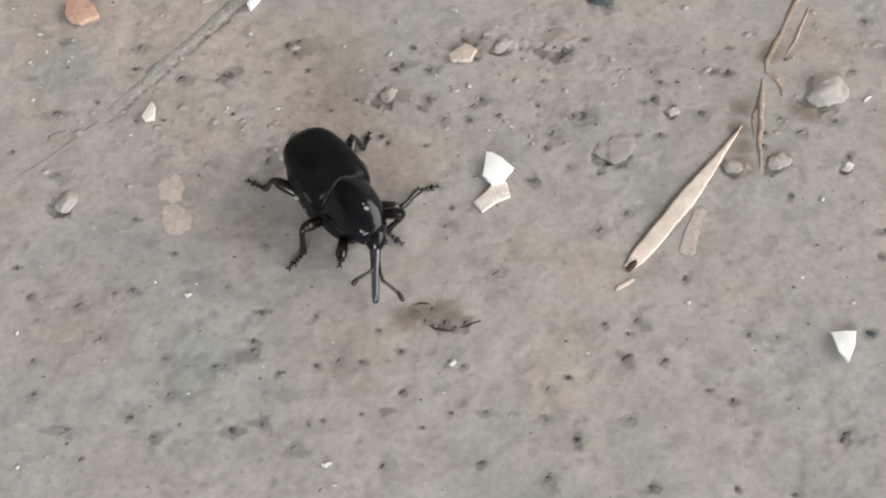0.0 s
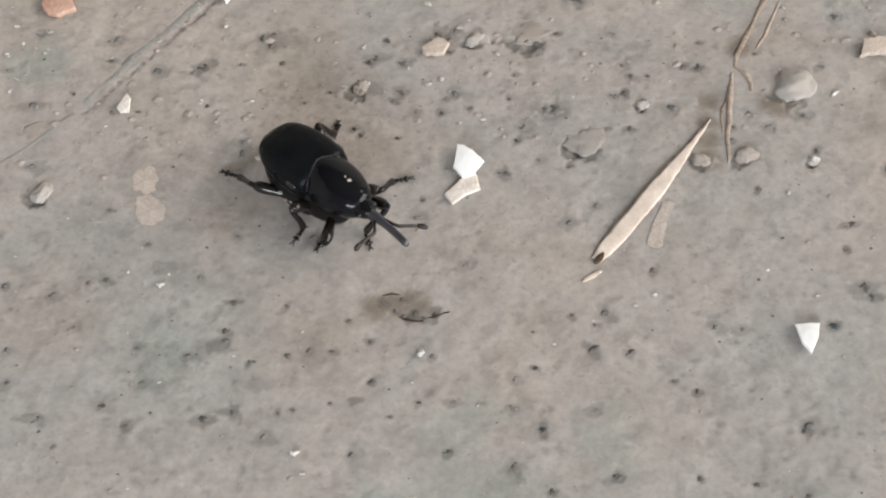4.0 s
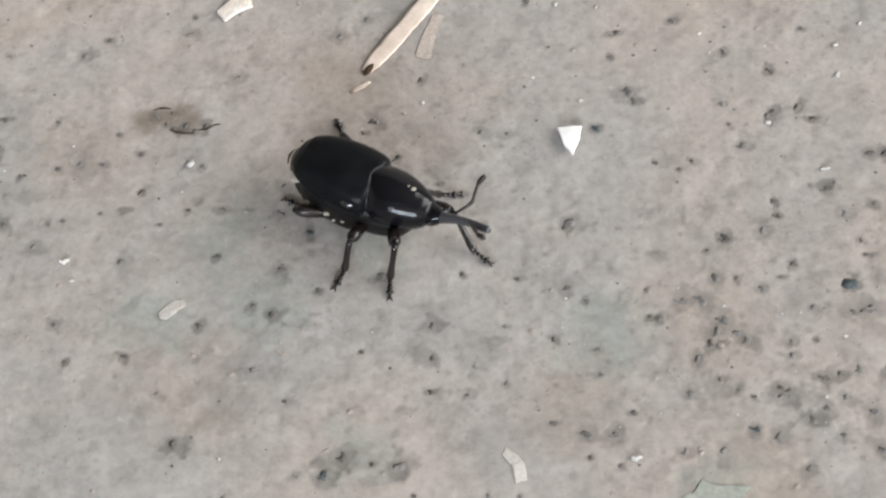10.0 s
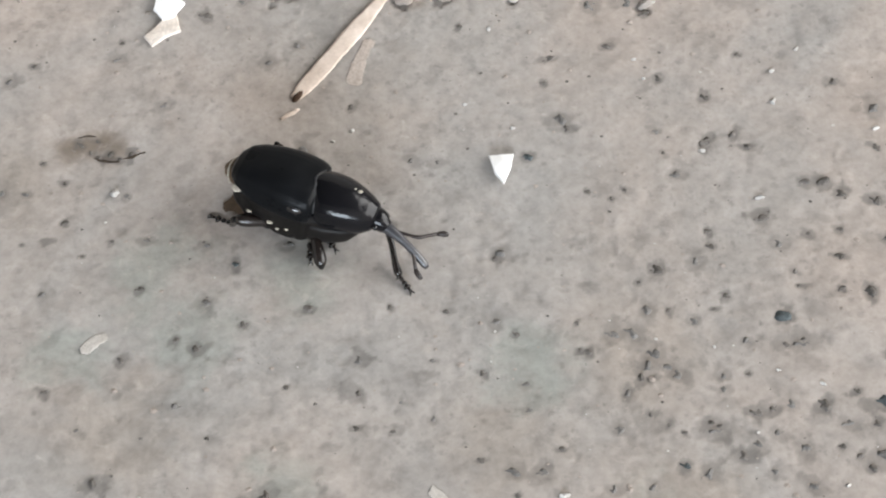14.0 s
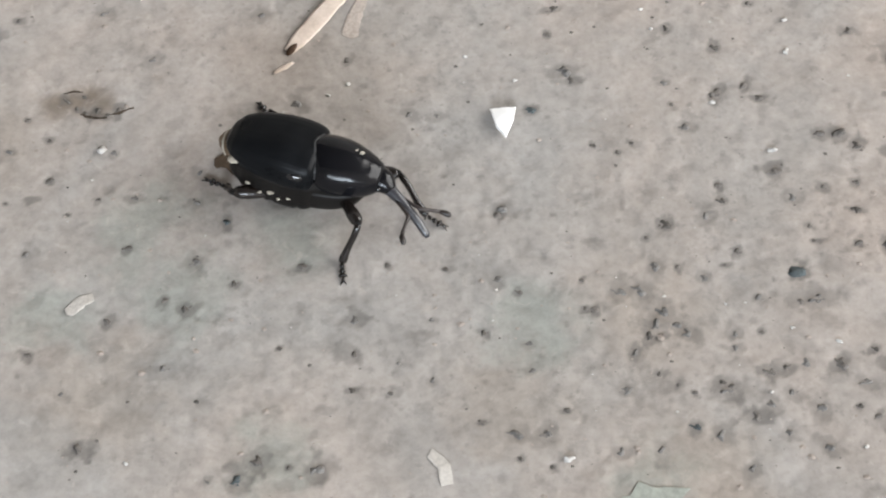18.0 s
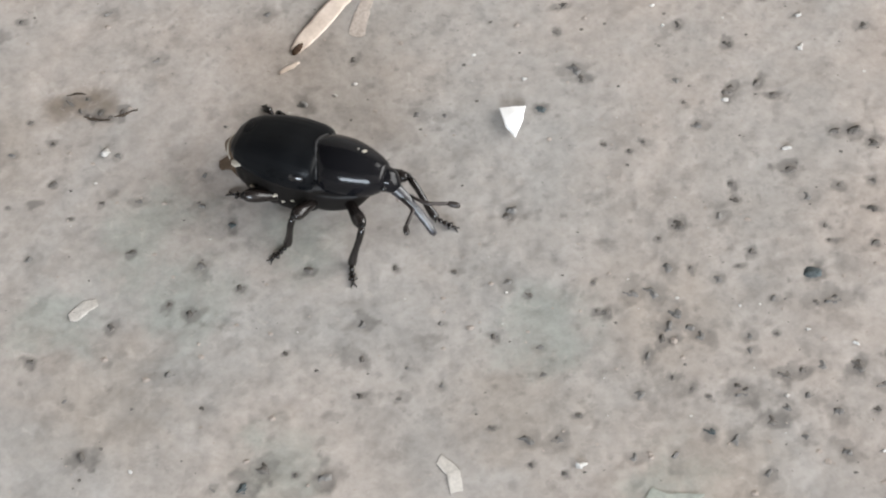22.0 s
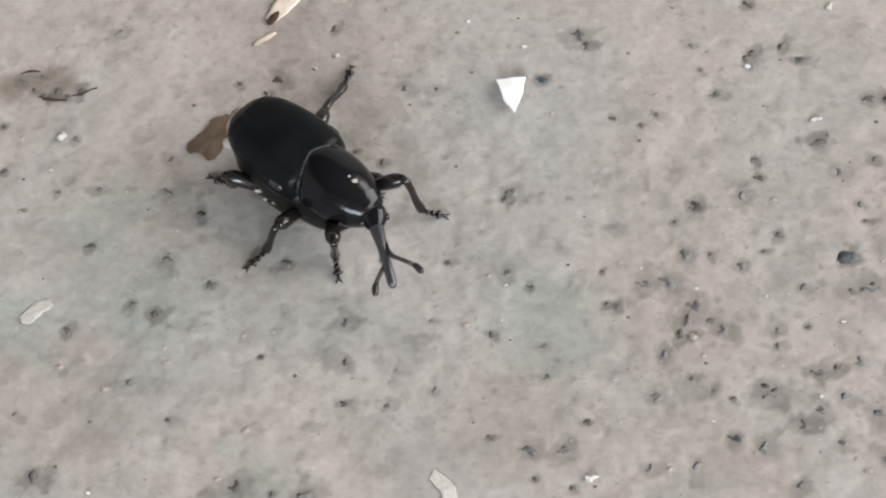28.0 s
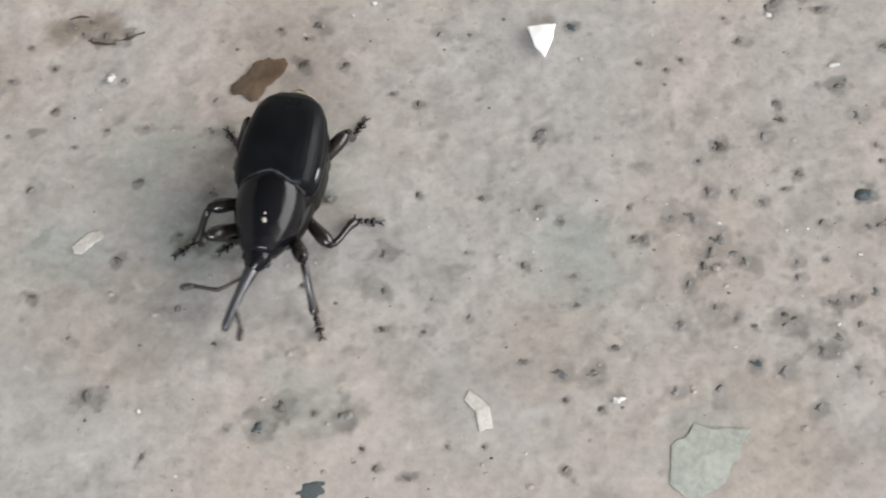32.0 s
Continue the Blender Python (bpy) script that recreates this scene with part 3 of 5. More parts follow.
GRAINS += [("white", *row) for row in [(-20.8, 18.5, 0.40), (-12.2, 21.6, 0.32), (-7.7, 19.2, 0.32), (-9.4, 18.5, 0.32), (-33.2, 16.6, 0.32), (-40.1, 16.9, 0.32), (-68.2, 26.9, 0.40), (-66.9, 19.9, 0.40), (-2.5, 26.5, 0.32), (54.3, -8.1, 0.32), (71.3, -11.1, 0.40), (74.9, -7.9, 0.32), (82.7, -20.8, 0.48), (60.9, -22.9, 0.40), (80.6, -41.5, 0.56), (70.7, -16.0, 0.56), (79.0, -55.0, 0.32), (58.5, -50.4, 0.24), (70.5, -68.6, 0.40), (65.2, -53.9, 0.32), (70.0, -56.0, 0.40)]]
GRAINS += [("teal", *row) for row in [(76.5, -58.8, 1.28)]]
GRAINS += [("dark", *row) for row in [(-14.6, -17.0, 0.55), (-13.2, -18.4, 0.5), (-12.3, -19.1, 0.6), (-11.0, -18.7, 0.55), (-9.9, -19.6, 0.5), (-8.4, -19.0, 0.6), (-12.6, -16.6, 0.45)]]
GRAINS += [("dark", *row) for row in [(54.2, 19.4, 0.64), (53.5, 11.2, 0.40), (56.5, 16.8, 0.64), (43.8, -7.1, 0.72), (65.3, 4.0, 0.40), (56.4, -0.6, 0.72), (56.2, -22.9, 0.40), (44.9, -18.4, 0.80)]]
GRAINS += [("white", *row) for row in [(40.3, 3.2, 0.72), (69.5, 8.0, 0.32), (57.7, 1.0, 0.32)]]
HOLLOWS = [(x, y, r * (1.3 if tint != "white" else 0.9), 0.01 + 0.03 * r if tint != "white" else 0.05) for tint, x, y, r in GRAINS]

# flat grey smudges in three tones: x, y, radius (mm)
SMUDGES_FAINT = [(47.7, -48.4, 1.7), (69.0, -53.3, 1.2), (-2.4, -53.8, 2.4), (-6.5, -58.2, 2.6), (19.4, -62.6, 2.4), (27.5, -55.6, 1.3), (3.7, -51.3, 1.1), (-47.7, -30.7, 1.6), (-40.9, -29.0, 2.2), (-29.7, -28.4, 1.6), (-23.9, -23.6, 2.6), (-44.6, -22.6, 1.0)]
SMUDGES_SOFT = [(50.9, -52.4, 1.5), (53.4, -53.2, 1.2), (50.7, -60.2, 1.2), (45.2, -41.6, 0.9), (56.6, -46.8, 0.9), (66.6, -63.7, 1.1), (66.4, -50.4, 1.1), (17.5, -53.7, 1.7), (14.6, -60.5, 1.1), (21.4, -58.7, 1.0), (25.2, -52.1, 1.2), (0.1, -46.9, 1.2), (-17.6, -38.7, 1.7), (-44.0, -27.9, 1.1), (-28.5, -35.8, 1.4), (-56.5, -14.2, 1.1), (-42.9, -10.6, 1.2)]
SMUDGES_DARK = [(57.4, -60.9, 1.9), (48.1, -55.7, 1.3), (59.8, -64.4, 1.2), (62.4, -58.9, 1.0), (7.4, -65.7, 1.7), (5.4, -67.6, 1.5), (13.7, -67.5, 1.8), (-11.0, -63.1, 1.4), (18.6, -49.5, 1.3), (-36.2, -33.2, 1.3), (-32.6, -32.0, 1.1), (-34.5, -22.4, 1.3), (-56.7, -32.3, 1.3), (-45.2, -33.9, 1.0), (-50.0, -12.4, 0.9), (-18.1, -30.9, 0.9)]


def ground_height(x, y):
    x, y = np.asarray(x, float), np.asarray(y, float)
    h = 0.14 * wave(x, y, 17, 3) + 0.09 * wave(x, y, 6.1, 4) + 0.055 * wave(x, y, 2.3, 5) + 0.035 * wave(x, y, 1.1, 6)
    rough = np.clip(wave(x, y, 21, 7) + 0.5, 0, 1)
    h = h - rough * 0.12 * np.clip(wave(x, y, 1.6, 8) - 0.35, 0, 1)
    for hx, hy, r, deep in HOLLOWS:
        d2 = ((x - hx) ** 2 + (y - hy) ** 2) / (r * r)
        h = h - deep * np.exp(-d2 * d2)
    fade = np.clip((170 - np.hypot(x - 10, y + 25)) / 40, 0, 1)
    return h * fade


def axis(low, high, step):
    core = list(np.arange(low, high + step / 2, step))
    out, d = [], step
    reach = 0.0
    while reach < 60000:
        d *= 1.28
        reach += d
        out.append(reach)
    return np.array([low - r for r in out[::-1]] + core + [high + r for r in out])


def weather(xs, ys, z):
    """Sinks small pits into the sheet and returns how much dark aggregate and painted shade shows at each place."""
    shown = np.zeros_like(z)
    rnd = np.random.RandomState(21)
    spots = [(x, y, r * (1.55 if tint == "grey" else 1.3), {"dark": 0.64, "teal": 0.66, "grey": 0.42}[tint], 0.01 + 0.03 * min(r, 1.2)) for tint, x, y, r in GRAINS if tint != "white"]
    for much, rows in ((0.28, SMUDGES_FAINT), (0.46, SMUDGES_SOFT), (0.64, SMUDGES_DARK)):
        spots += [(x, y, r, much, 0.0) for x, y, r in rows]
    # stone shade painted on their lower left and below; dark dots along the sunken stalk
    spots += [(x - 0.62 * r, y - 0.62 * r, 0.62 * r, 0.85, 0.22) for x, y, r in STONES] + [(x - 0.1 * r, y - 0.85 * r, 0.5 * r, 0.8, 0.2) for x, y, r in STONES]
    for k in range(44):
        u = k / 43 + rnd.uniform(-0.01, 0.01)
        spots.append((-38.6 - 18.4 * u + 1.0, 38.8 - 22.6 * u - 0.8, rnd.uniform(0.2, 0.5), rnd.uniform(0.2, 0.8), 0.1))
    n = 7500
    x, y, u = rnd.uniform(-88, 108, n), rnd.uniform(-95, 58, n), rnd.uniform(0, 1, n)
    crowd = wave(x, y, 15, 31) + 0.6 * wave(x, y, 5, 32)
    for k in range(n):
        if crowd[k] + rnd.uniform(-0.8, 0.8) > 0.1:
            spots.append((x[k], y[k], 0.30 + 1.2 * u[k] ** 3, rnd.uniform(0.10, 0.40) * (1.2 - 0.65 * u[k]), rnd.uniform(0.0, 0.05)))
    for sx, sy, r, much, deep in spots:
        i0, i1 = np.searchsorted(xs, (sx - 2 * r - 0.4, sx + 2 * r + 0.4))
        j0, j1 = np.searchsorted(ys, (sy - 2 * r - 0.4, sy + 2 * r + 0.4))
        px, py = np.meshgrid(xs[i0:i1], ys[j0:j1], indexing="ij")
        stretch, slant = 0.62 + 0.7 * ((sx * 13.7) % 1), 0.9 * ((sy * 7.3) % 1) - 0.45
        d = np.hypot((px - sx + slant * (py - sy)) * stretch, (py - sy) / stretch) / r * (1 + 0.42 * wave(px, py, 0.7 + 0.5 * r, 33) + 0.28 * wave(px, py, 0.5, 34))
        f = np.clip((1.2 - d) / 0.5, 0, 1)
        f = f * f * (3 - 2 * f)
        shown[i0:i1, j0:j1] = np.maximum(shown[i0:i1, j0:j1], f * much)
        z[i0:i1, j0:j1] -= deep * f
    faint = np.clip(wave(*np.meshgrid(xs, ys, indexing="ij"), 2.6, 35) * 0.6 + 0.5 * wave(*np.meshgrid(xs, ys, indexing="ij"), 1.3, 36) - 0.25, 0, 1)
    return np.maximum(shown, 0.40 * faint)


def build_ground():
    xs, ys = axis(-90, 108, 0.27), axis(-96, 60, 0.27)
    gx, gy = np.meshgrid(xs, ys, indexing="ij")
    z = ground_height(gx, gy)
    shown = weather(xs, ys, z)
    verts = np.stack([gx, gy, z], -1).reshape(-1, 3) * MM
    nx, ny = len(xs), len(ys)
    i = np.arange(nx * ny).reshape(nx, ny)
    faces = np.stack([i[:-1, :-1], i[1:, :-1], i[1:, 1:], i[:-1, 1:]], -1).reshape(-1, 4)
    data = bpy.data.meshes.new("ground")
    data.vertices.add(len(verts))
    data.vertices.foreach_set("co", verts.ravel())
    data.loops.add(faces.size)
    data.loops.foreach_set("vertex_index", faces.ravel())
    data.polygons.add(len(faces))
    data.polygons.foreach_set("loop_start", np.arange(0, faces.size, 4))
    data.update(calc_edges=True)
    data.validate()
    data.shade_smooth()
    data.attributes.new("grains_and_shade", "FLOAT", "POINT").data.foreach_set("value", shown.ravel().astype(np.float32))
    data.materials.append(CONCRETE)
    ob = new("ground", data)
    return tagged(ob, "worn pinkish grey concrete floor with pits, grit and dust", "concrete floor", kind="structure")


GROUND = build_ground()


# ---- plain walls and ceiling, added out of view to shade the floor ----
def boxes(name, spans, mat, label):
    """One mesh of butted boxes: each x0, x1, y0, y1, z0, z1 in metres."""
    bm = bmesh.new()
    for x0, x1, y0, y1, z0, z1 in spans:
        made = bmesh.ops.create_cube(bm, size=1.0)["verts"]
        bmesh.ops.transform(bm, verts=made, matrix=Matrix.Translation(((x0 + x1) / 2, (y0 + y1) / 2, (z0 + z1) / 2)) @ Matrix.Diagonal((x1 - x0, y1 - y0, z1 - z0, 1)))
    return tagged(part(name, bm, mat, smooth=False), label, "wall", kind="structure")


UNSEEN_WALL = speckled("unseen_wall_grey", (0.46, 0.45, 0.435), (0.56, 0.55, 0.535), 3.0, 0.9, 0.4, 0.002)
UNSEEN_CEILING = speckled("unseen_ceiling_dark", (0.075, 0.072, 0.070), (0.13, 0.126, 0.122), 5.0, 0.8, 0.4, 0.002)


def holed(across, opening):
    """Four boxes round an opening, in a wall that runs along x (across 'y') or along y (across 'x')."""
    at, low, wide, tall = opening
    a, b = at - wide / 2, at + wide / 2
    if across == "y":
        return [(-3.3, a, -3.15, -3.0, -0.05, 3.9), (b, 3.9, -3.15, -3.0, -0.05, 3.9), (a, b, -3.15, -3.0, -0.05, low), (a, b, -3.15, -3.0, low + tall, 3.9)]
    return [(3.9, 4.05, -3.15, a, -0.05, 3.9), (3.9, 4.05, b, 3.75, -0.05, 3.9), (3.9, 4.05, a, b, -0.05, low), (3.9, 4.05, a, b, low + tall, 3.9)]


boxes("unseen_wall_south", holed("y", SOUTH_OPENING), UNSEEN_WALL, "plain grey unseen wall with an opening, added to shape the light")
boxes("unseen_wall_east", holed("x", EAST_OPENING), UNSEEN_WALL, "plain grey unseen wall with an opening, added to shape the light")
boxes("unseen_wall_north", [(-3.3, 3.9, 3.6, 3.75, -0.05, 3.9)], UNSEEN_WALL, "plain grey unseen wall, added to shape the light")
boxes("unseen_wall_west", [(-3.45, -3.3, -3.15, 3.75, -0.05, 3.9)], UNSEEN_WALL, "plain grey unseen wall, added to shape the light")
# added ceiling, unseen: blocks the sky and keeps the weevil's back dark
tagged(boxes("ceiling", [(-3.45, 4.05, -3.15, 3.75, 3.9, 4.05)], UNSEEN_CEILING, "dark unseen ceiling, added to block light from above"), category="ceiling")

# ---- loose things on the ground ----
def shell_chip(outline, mat, lift, label, seed, curl=0.25, tilt=(0, 0), ragged=0.3, thick=0.38):
    return flake("shell_chip", outline, thick, mat, lift, tilt, curl, label, "shell fragment", seed, "shell fragments on the floor", ragged)


shell_chip([(-5.6, 7.2), (-4.8, 6.9), (-3.4, 5.6), (-2.1, 4.1), (-3.4, 2.3), (-4.9, 1.7), (-6.1, 3.4)], EGGSHELL, 0.35, "bright white angular shell chip on the concrete", 1, 0.35, (3, 4))
shell_chip([(-4.6, 2.3), (-3.2, 2.6), (-2.6, 0.0), (-4.5, -0.9), (-6.2, -2.2), (-7.4, -0.7), (-5.9, 0.7)], DULL_SHELL, 0.02, "dull cream shell chip beside a white one", 2, 0.2)
shell_chip([(35.0, -22.3), (38.0, -22.2), (37.5, -24.4), (36.5, -26.6), (35.5, -25.0)], EGGSHELL, 0.15, "bright white wedge-shaped shell chip on concrete", 3, 0.3, (0, -3))
shell_chip([(25.6, -65.4), (26.6, -66.6), (27.5, -67.7), (27.6, -69.8), (26.3, -70.1), (26.1, -68.0), (25.0, -66.6)], FADED_SHELL, 0.03, "narrow cream flake with a torn edge", 4, 0.02, ragged=1.0, thick=0.06)
shell_chip([(-50.2, 17.8), (-49.6, 16.8), (-49.7, 15.0), (-50.9, 15.0), (-51.5, 15.7), (-50.7, 16.8)], DULL_SHELL, 0.1, "small white chip leaning on grit", 5, 0.3, (8, 12))
shell_chip([(-13.1, -46.6), (-13.3, -45.8), (-12.4, -44.8), (-11.7, -44.3), (-10.5, -44.2), (-10.3, -45.0), (-11.8, -46.2), (-12.5, -46.7)], FADED_SHELL, 0.03, "pale whitish flake pressed into the concrete", 6, 0.02, ragged=0.8, thick=0.06)
shell_chip([(-48.3, 4.1), (-47.2, 5.8), (-45.6, 5.5), (-44.8, 3.6), (-45.0, 1.8), (-46.5, 1.4), (-47.9, 1.9)], FADED_FLAKE, 0.0, "thin beige papery flake on the floor", 7, 0.02, ragged=1.6, thick=0.04)
shell_chip([(-47.3, 0.6), (-46.0, 1.0), (-44.2, 0.1), (-43.1, -1.3), (-43.3, -2.8), (-44.5, -4.0), (-46.0, -3.6), (-47.2, -2.2)], FADED_FLAKE, 0.02, "thin beige papery flake on the floor", 8, 0.02, ragged=1.6, thick=0.04)
shell_chip([(-38.6, 35.6), (-37.5, 37.0), (-36.5, 36.6), (-37.0, 35.5), (-38.0, 34.5)], EGGSHELL, 0.3, "small white chip resting on the old stalk", 15, 0.2, (6, 6))
flake("orange_chip", [(-64.1, 37.3), (-62.2, 38.1), (-60.5, 36.9), (-59.3, 34.4), (-61.7, 33.2), (-63.3, 33.6), (-64.1, 34.7)], 0.7, ORANGE_CHIP, 0.05, (0, 6), 0.2, "orange brick-coloured chip lying on concrete", "brick chip", 9)
flake("pink_chip", [(49.0, 23.1), (52.2, 23.3), (52.3, 20.6), (48.4, 20.4)], 0.6, PINK_CHIP, 0.05, (0, 5), 0.15, "flat pinkish square chip on concrete", "chip", 10)
flake("pink_chip", [(-10.6, 24.8), (-8.0, 26.2), (-6.4, 25.2), (-7.4, 23.4), (-9.8, 23.6)], 0.6, PINK_CHIP, 0.05, (4, 5), 0.15, "pale pinkish chip half sunk in grit", "chip", 11)
flake("husk", [(18.0, -9.6), (20.0, -9.8), (20.8, -6.0), (22.0, -3.2), (20.6, -2.6), (19.3, -5.6)], 0.03, HUSK, 0.04, (0, 0), 0.03, "buff papery husk flattened on the floor", "husk", 12)
flake("green_film", [(44.2, -73.2), (43.5, -76.8), (45.4, -79.0), (48.6, -77.2), (50.0, -74.8), (51.4, -72.2), (48.6, -71.8), (46.6, -70.8), (45.4, -72.4)], 0.05, GREEN_FILM, 0.02, (0, 0), 0.08, "thin grey-green leaf scrap stuck to concrete", "leaf scrap", 13)
DROPPING = flake("dropping", [(2.8, -27.9), (3.2, -26.9), (4.4, -25.6), (5.6, -24.1), (7.0, -23.6), (8.4, -24.5), (8.2, -26.2), (6.6, -27.4), (5.6, -28.9), (4.4, -28.8), (3.6, -28.2)], 0.12, BROWN_SCALE, 0.0, (0, 0), 0.12, "soft brown dropping smeared flat on the floor", "dropping", 14, ragged=2.0)


def ribbon(bm, line, widths, arch, thick, wave_seed, torn=0.08):
    """A blade along a line of (x, y, z) in mm, arched across, with thickness."""
    pts = [Vector(p) for p in line]
    rings = []
    for i, p in enumerate(pts):
        way = (pts[min(i + 1, len(pts) - 1)] - pts[max(i - 1, 0)])
        side = Vector((-way.y, way.x, 0)).normalized()
        top, under = [], []
        for k in range(9):
            s = k / 4 - 1
            rib = 0.03 * math.cos(s * 14)
            z = arch * (1 - s * s) + rib + 0.05 * noise.noise(Vector((i * 0.4, s, wave_seed)))
            q = p + side * (s * widths[i] + torn * abs(s) * noise.noise(Vector((i * 0.45, wave_seed, s * 2))))
            top.append(((q.x) * MM, q.y * MM, (q.z + z + thick) * MM))
            under.append((q.x * MM, q.y * MM, (q.z + z * 0.8) * MM))
        rings.append(top + under[::-1])
    skin(bm, rings)


def along(a, b, n, bow=0.0, lift=0.0):
    a, b = Vector(a), Vector(b)
    side = Vector((-(b - a).y, (b - a).x)).normalized()
    out = []
    for i in range(n + 1):
        u = i / n
        p = a.lerp(b, u) + side * bow * math.sin(math.pi * u)
        out.append((p.x, p.y, float(ground_height(p.x, p.y)) * 0.5 + 0.1 + lift * math.sin(math.pi * u)))
    return out


def straw_blade():
    blade = tagged(new("straw_blade"), "pale dry grass blade with a dark broken node", "dry grass")
    blade.location = (19.4 * MM, -0.8 * MM, 0)
    line = [(x - 19.4, y + 0.8, z) for x, y, z in along((27.6, 10.4), (11.6, -11.7), 60, 0.45, 0.4)]
    n = len(line)
    widths = [max(0.06, spread([(0, 0.08), (0.10, 0.28), (0.20, 0.42), (0.28, 0.66), (0.42, 0.98), (0.55, 1.22), (0.66, 1.12), (0.8, 1.16), (0.93, 1.0), (1, 0.62)], i / (n - 1))[0]) for i in range(n)]
    bm = bmesh.new()
    ribbon(bm, line, widths, 0.06, 0.12, 2.0, 0.12)
    part("blade", bm, STRAW, blade)
    bm = tube([(-6.75, -9.9, 0.35), (-7.0, -10.25, 0.4), (-7.35, -10.7, 0.36), (-7.75, -11.15, 0.25), (-7.95, -11.4, 0.1)], [0.1, 0.34, 0.48, 0.42, 0.15], 11, flat=0.5)
    part("node", bm, SCORCH, blade, "dark brown scorched node")
    bm = bmesh.new()
    ribbon(bm, [(-7.2 - 2.4 * i / 8, -12.6 - 1.5 * i / 8, 0.1 + 0.1 * math.sin(i / 8 * 3)) for i in range(9)], [0.12 + 0.22 * math.sin(math.pi * (i + 0.3) / 9) for i in range(9)], 0.05, 0.06, 5.0, 0.3)
    part("torn_end", bm, STRAW, blade, "pale torn end")


straw_blade()


def stalk(name, waypoints, radii, mat, label, seed, flat=0.5, rise=0.18):
    pts, rad = [], []
    for k in range(len(waypoints) - 1):
        for i in range(10):
            u = i / 10
            x = waypoints[k][0] * (1 - u) + waypoints[k + 1][0] * u
            y = waypoints[k][1] * (1 - u) + waypoints[k + 1][1] * u
            r = radii[k] * (1 - u) + radii[k + 1] * u
            r *= 1 + 0.30 * noise.noise(Vector((len(pts) * 0.17, seed, 0))) + 0.12 * noise.noise(Vector((len(pts) * 0.6, seed, 4.0)))
            wob = 0.25 * noise.noise(Vector((len(pts) * 0.2, 3.0, seed)))
            pts.append((x + wob, y, float(ground_height(x, y)) + rise * r))
            rad.append(r)
    ob = part(name, tube(pts, rad, 10, flat=flat), mat)
    return tagged(ob, label, "dry stalk")


stalk("dry_stalk", [(37.6, 33.4), (35.0, 28.0), (32.4, 22.4), (31.4, 19.6)], [0.4, 0.26, 0.4, 0.12], DARK_STRAW, "thin brown dry stalk half buried in dust", 1.0)
stalk("dry_fibre", [(38.6, 31.0), (36.4, 25.6), (34.6, 22.6)], [0.16, 0.24, 0.1], PALE_STALK, "thin split fibre beside the brown stalk", 6.0)
stalk("dry_fibre", [(31.6, 19.8), (33.0, 18.4), (33.6, 16.4), (33.2, 15.2)], [0.2, 0.34, 0.26, 0.1], PALE_STALK, "curled pale fibre at the broken stalk", 7.0)
stalk("dry_fibre", [(30.9, 16.4), (29.3, 12.2), (28.9, 7.6)], [0.1, 0.22, 0.1], DARK_STRAW, "thin brown fibre along the pale stalk", 8.0)
stalk("dry_stalk", [(31.2, 18.6), (30.5, 14.0), (29.8, 9.0), (29.3, 2.6)], [0.2, 0.4, 0.34, 0.1], PALE_STALK, "broken pale tan stalk pressed flat on concrete", 2.0)
stalk("old_stalk", [(-38.6, 38.8), (-48.8, 26.9), (-57.0, 16.2)], [1.05, 0.95, 0.45], OLD_STALK, "grey-green old stalk sunk into the dusty floor", 3.0, 0.26, -0.2)
stalk("old_stalk", [(-57.4, 15.6), (-63.0, 9.8), (-68.6, 5.4)], [0.42, 0.36, 0.12], OLD_STALK, "thin grey fibre lying on the floor", 4.0, 0.24, -0.15)
stalk("dark_twig", [(-12.9, -19.2), (-11.9, -19.6), (-10.8, -19.9), (-9.7, -19.9)], [0.06, 0.2, 0.13, 0.06], DARK_TWIG, "short crooked black twig on concrete", 5.0)
stalk("dark_twig", [(-9.4, -19.5), (-8.4, -19.4), (-7.4, -18.9), (-6.5, -18.7)], [0.06, 0.2, 0.1, 0.14], DARK_TWIG, "short crooked black twig on concrete", 6.0)
stalk("dark_twig", [(-15.0, -15.9), (-13.8, -15.7), (-12.6, -15.9)], [0.05, 0.14, 0.06], DARK_TWIG, "thin dark fibre on a brown smudge", 9.0)

LUMPS = [stone_mesh(s, 0.5, 0.24, 4) for s in range(1, 8)]
FLAT_LUMPS = [stone_mesh(s + 20, 0.2, 0.40, 4) for s in range(1, 6)]


def pebble(x, y, r, mat, label, k, flat=False, squash=1.0, turn=0.0, name="pebble"):
    data = (FLAT_LUMPS if flat else LUMPS)[k % 5].copy()
    data.materials.append(mat)
    ob = new(name, data)
    ob.matrix_world = pose(x * MM, y * MM, (float(ground_height(x, y)) - (0.08 if flat else 0.16) * r) * MM, 0, 0, turn) @ Matrix.Diagonal((r * MM, r * squash * MM, r * (0.6 if flat else 1.0) * MM, 1))
    return tagged(ob, label, "pebble", "pebbles on the floor")


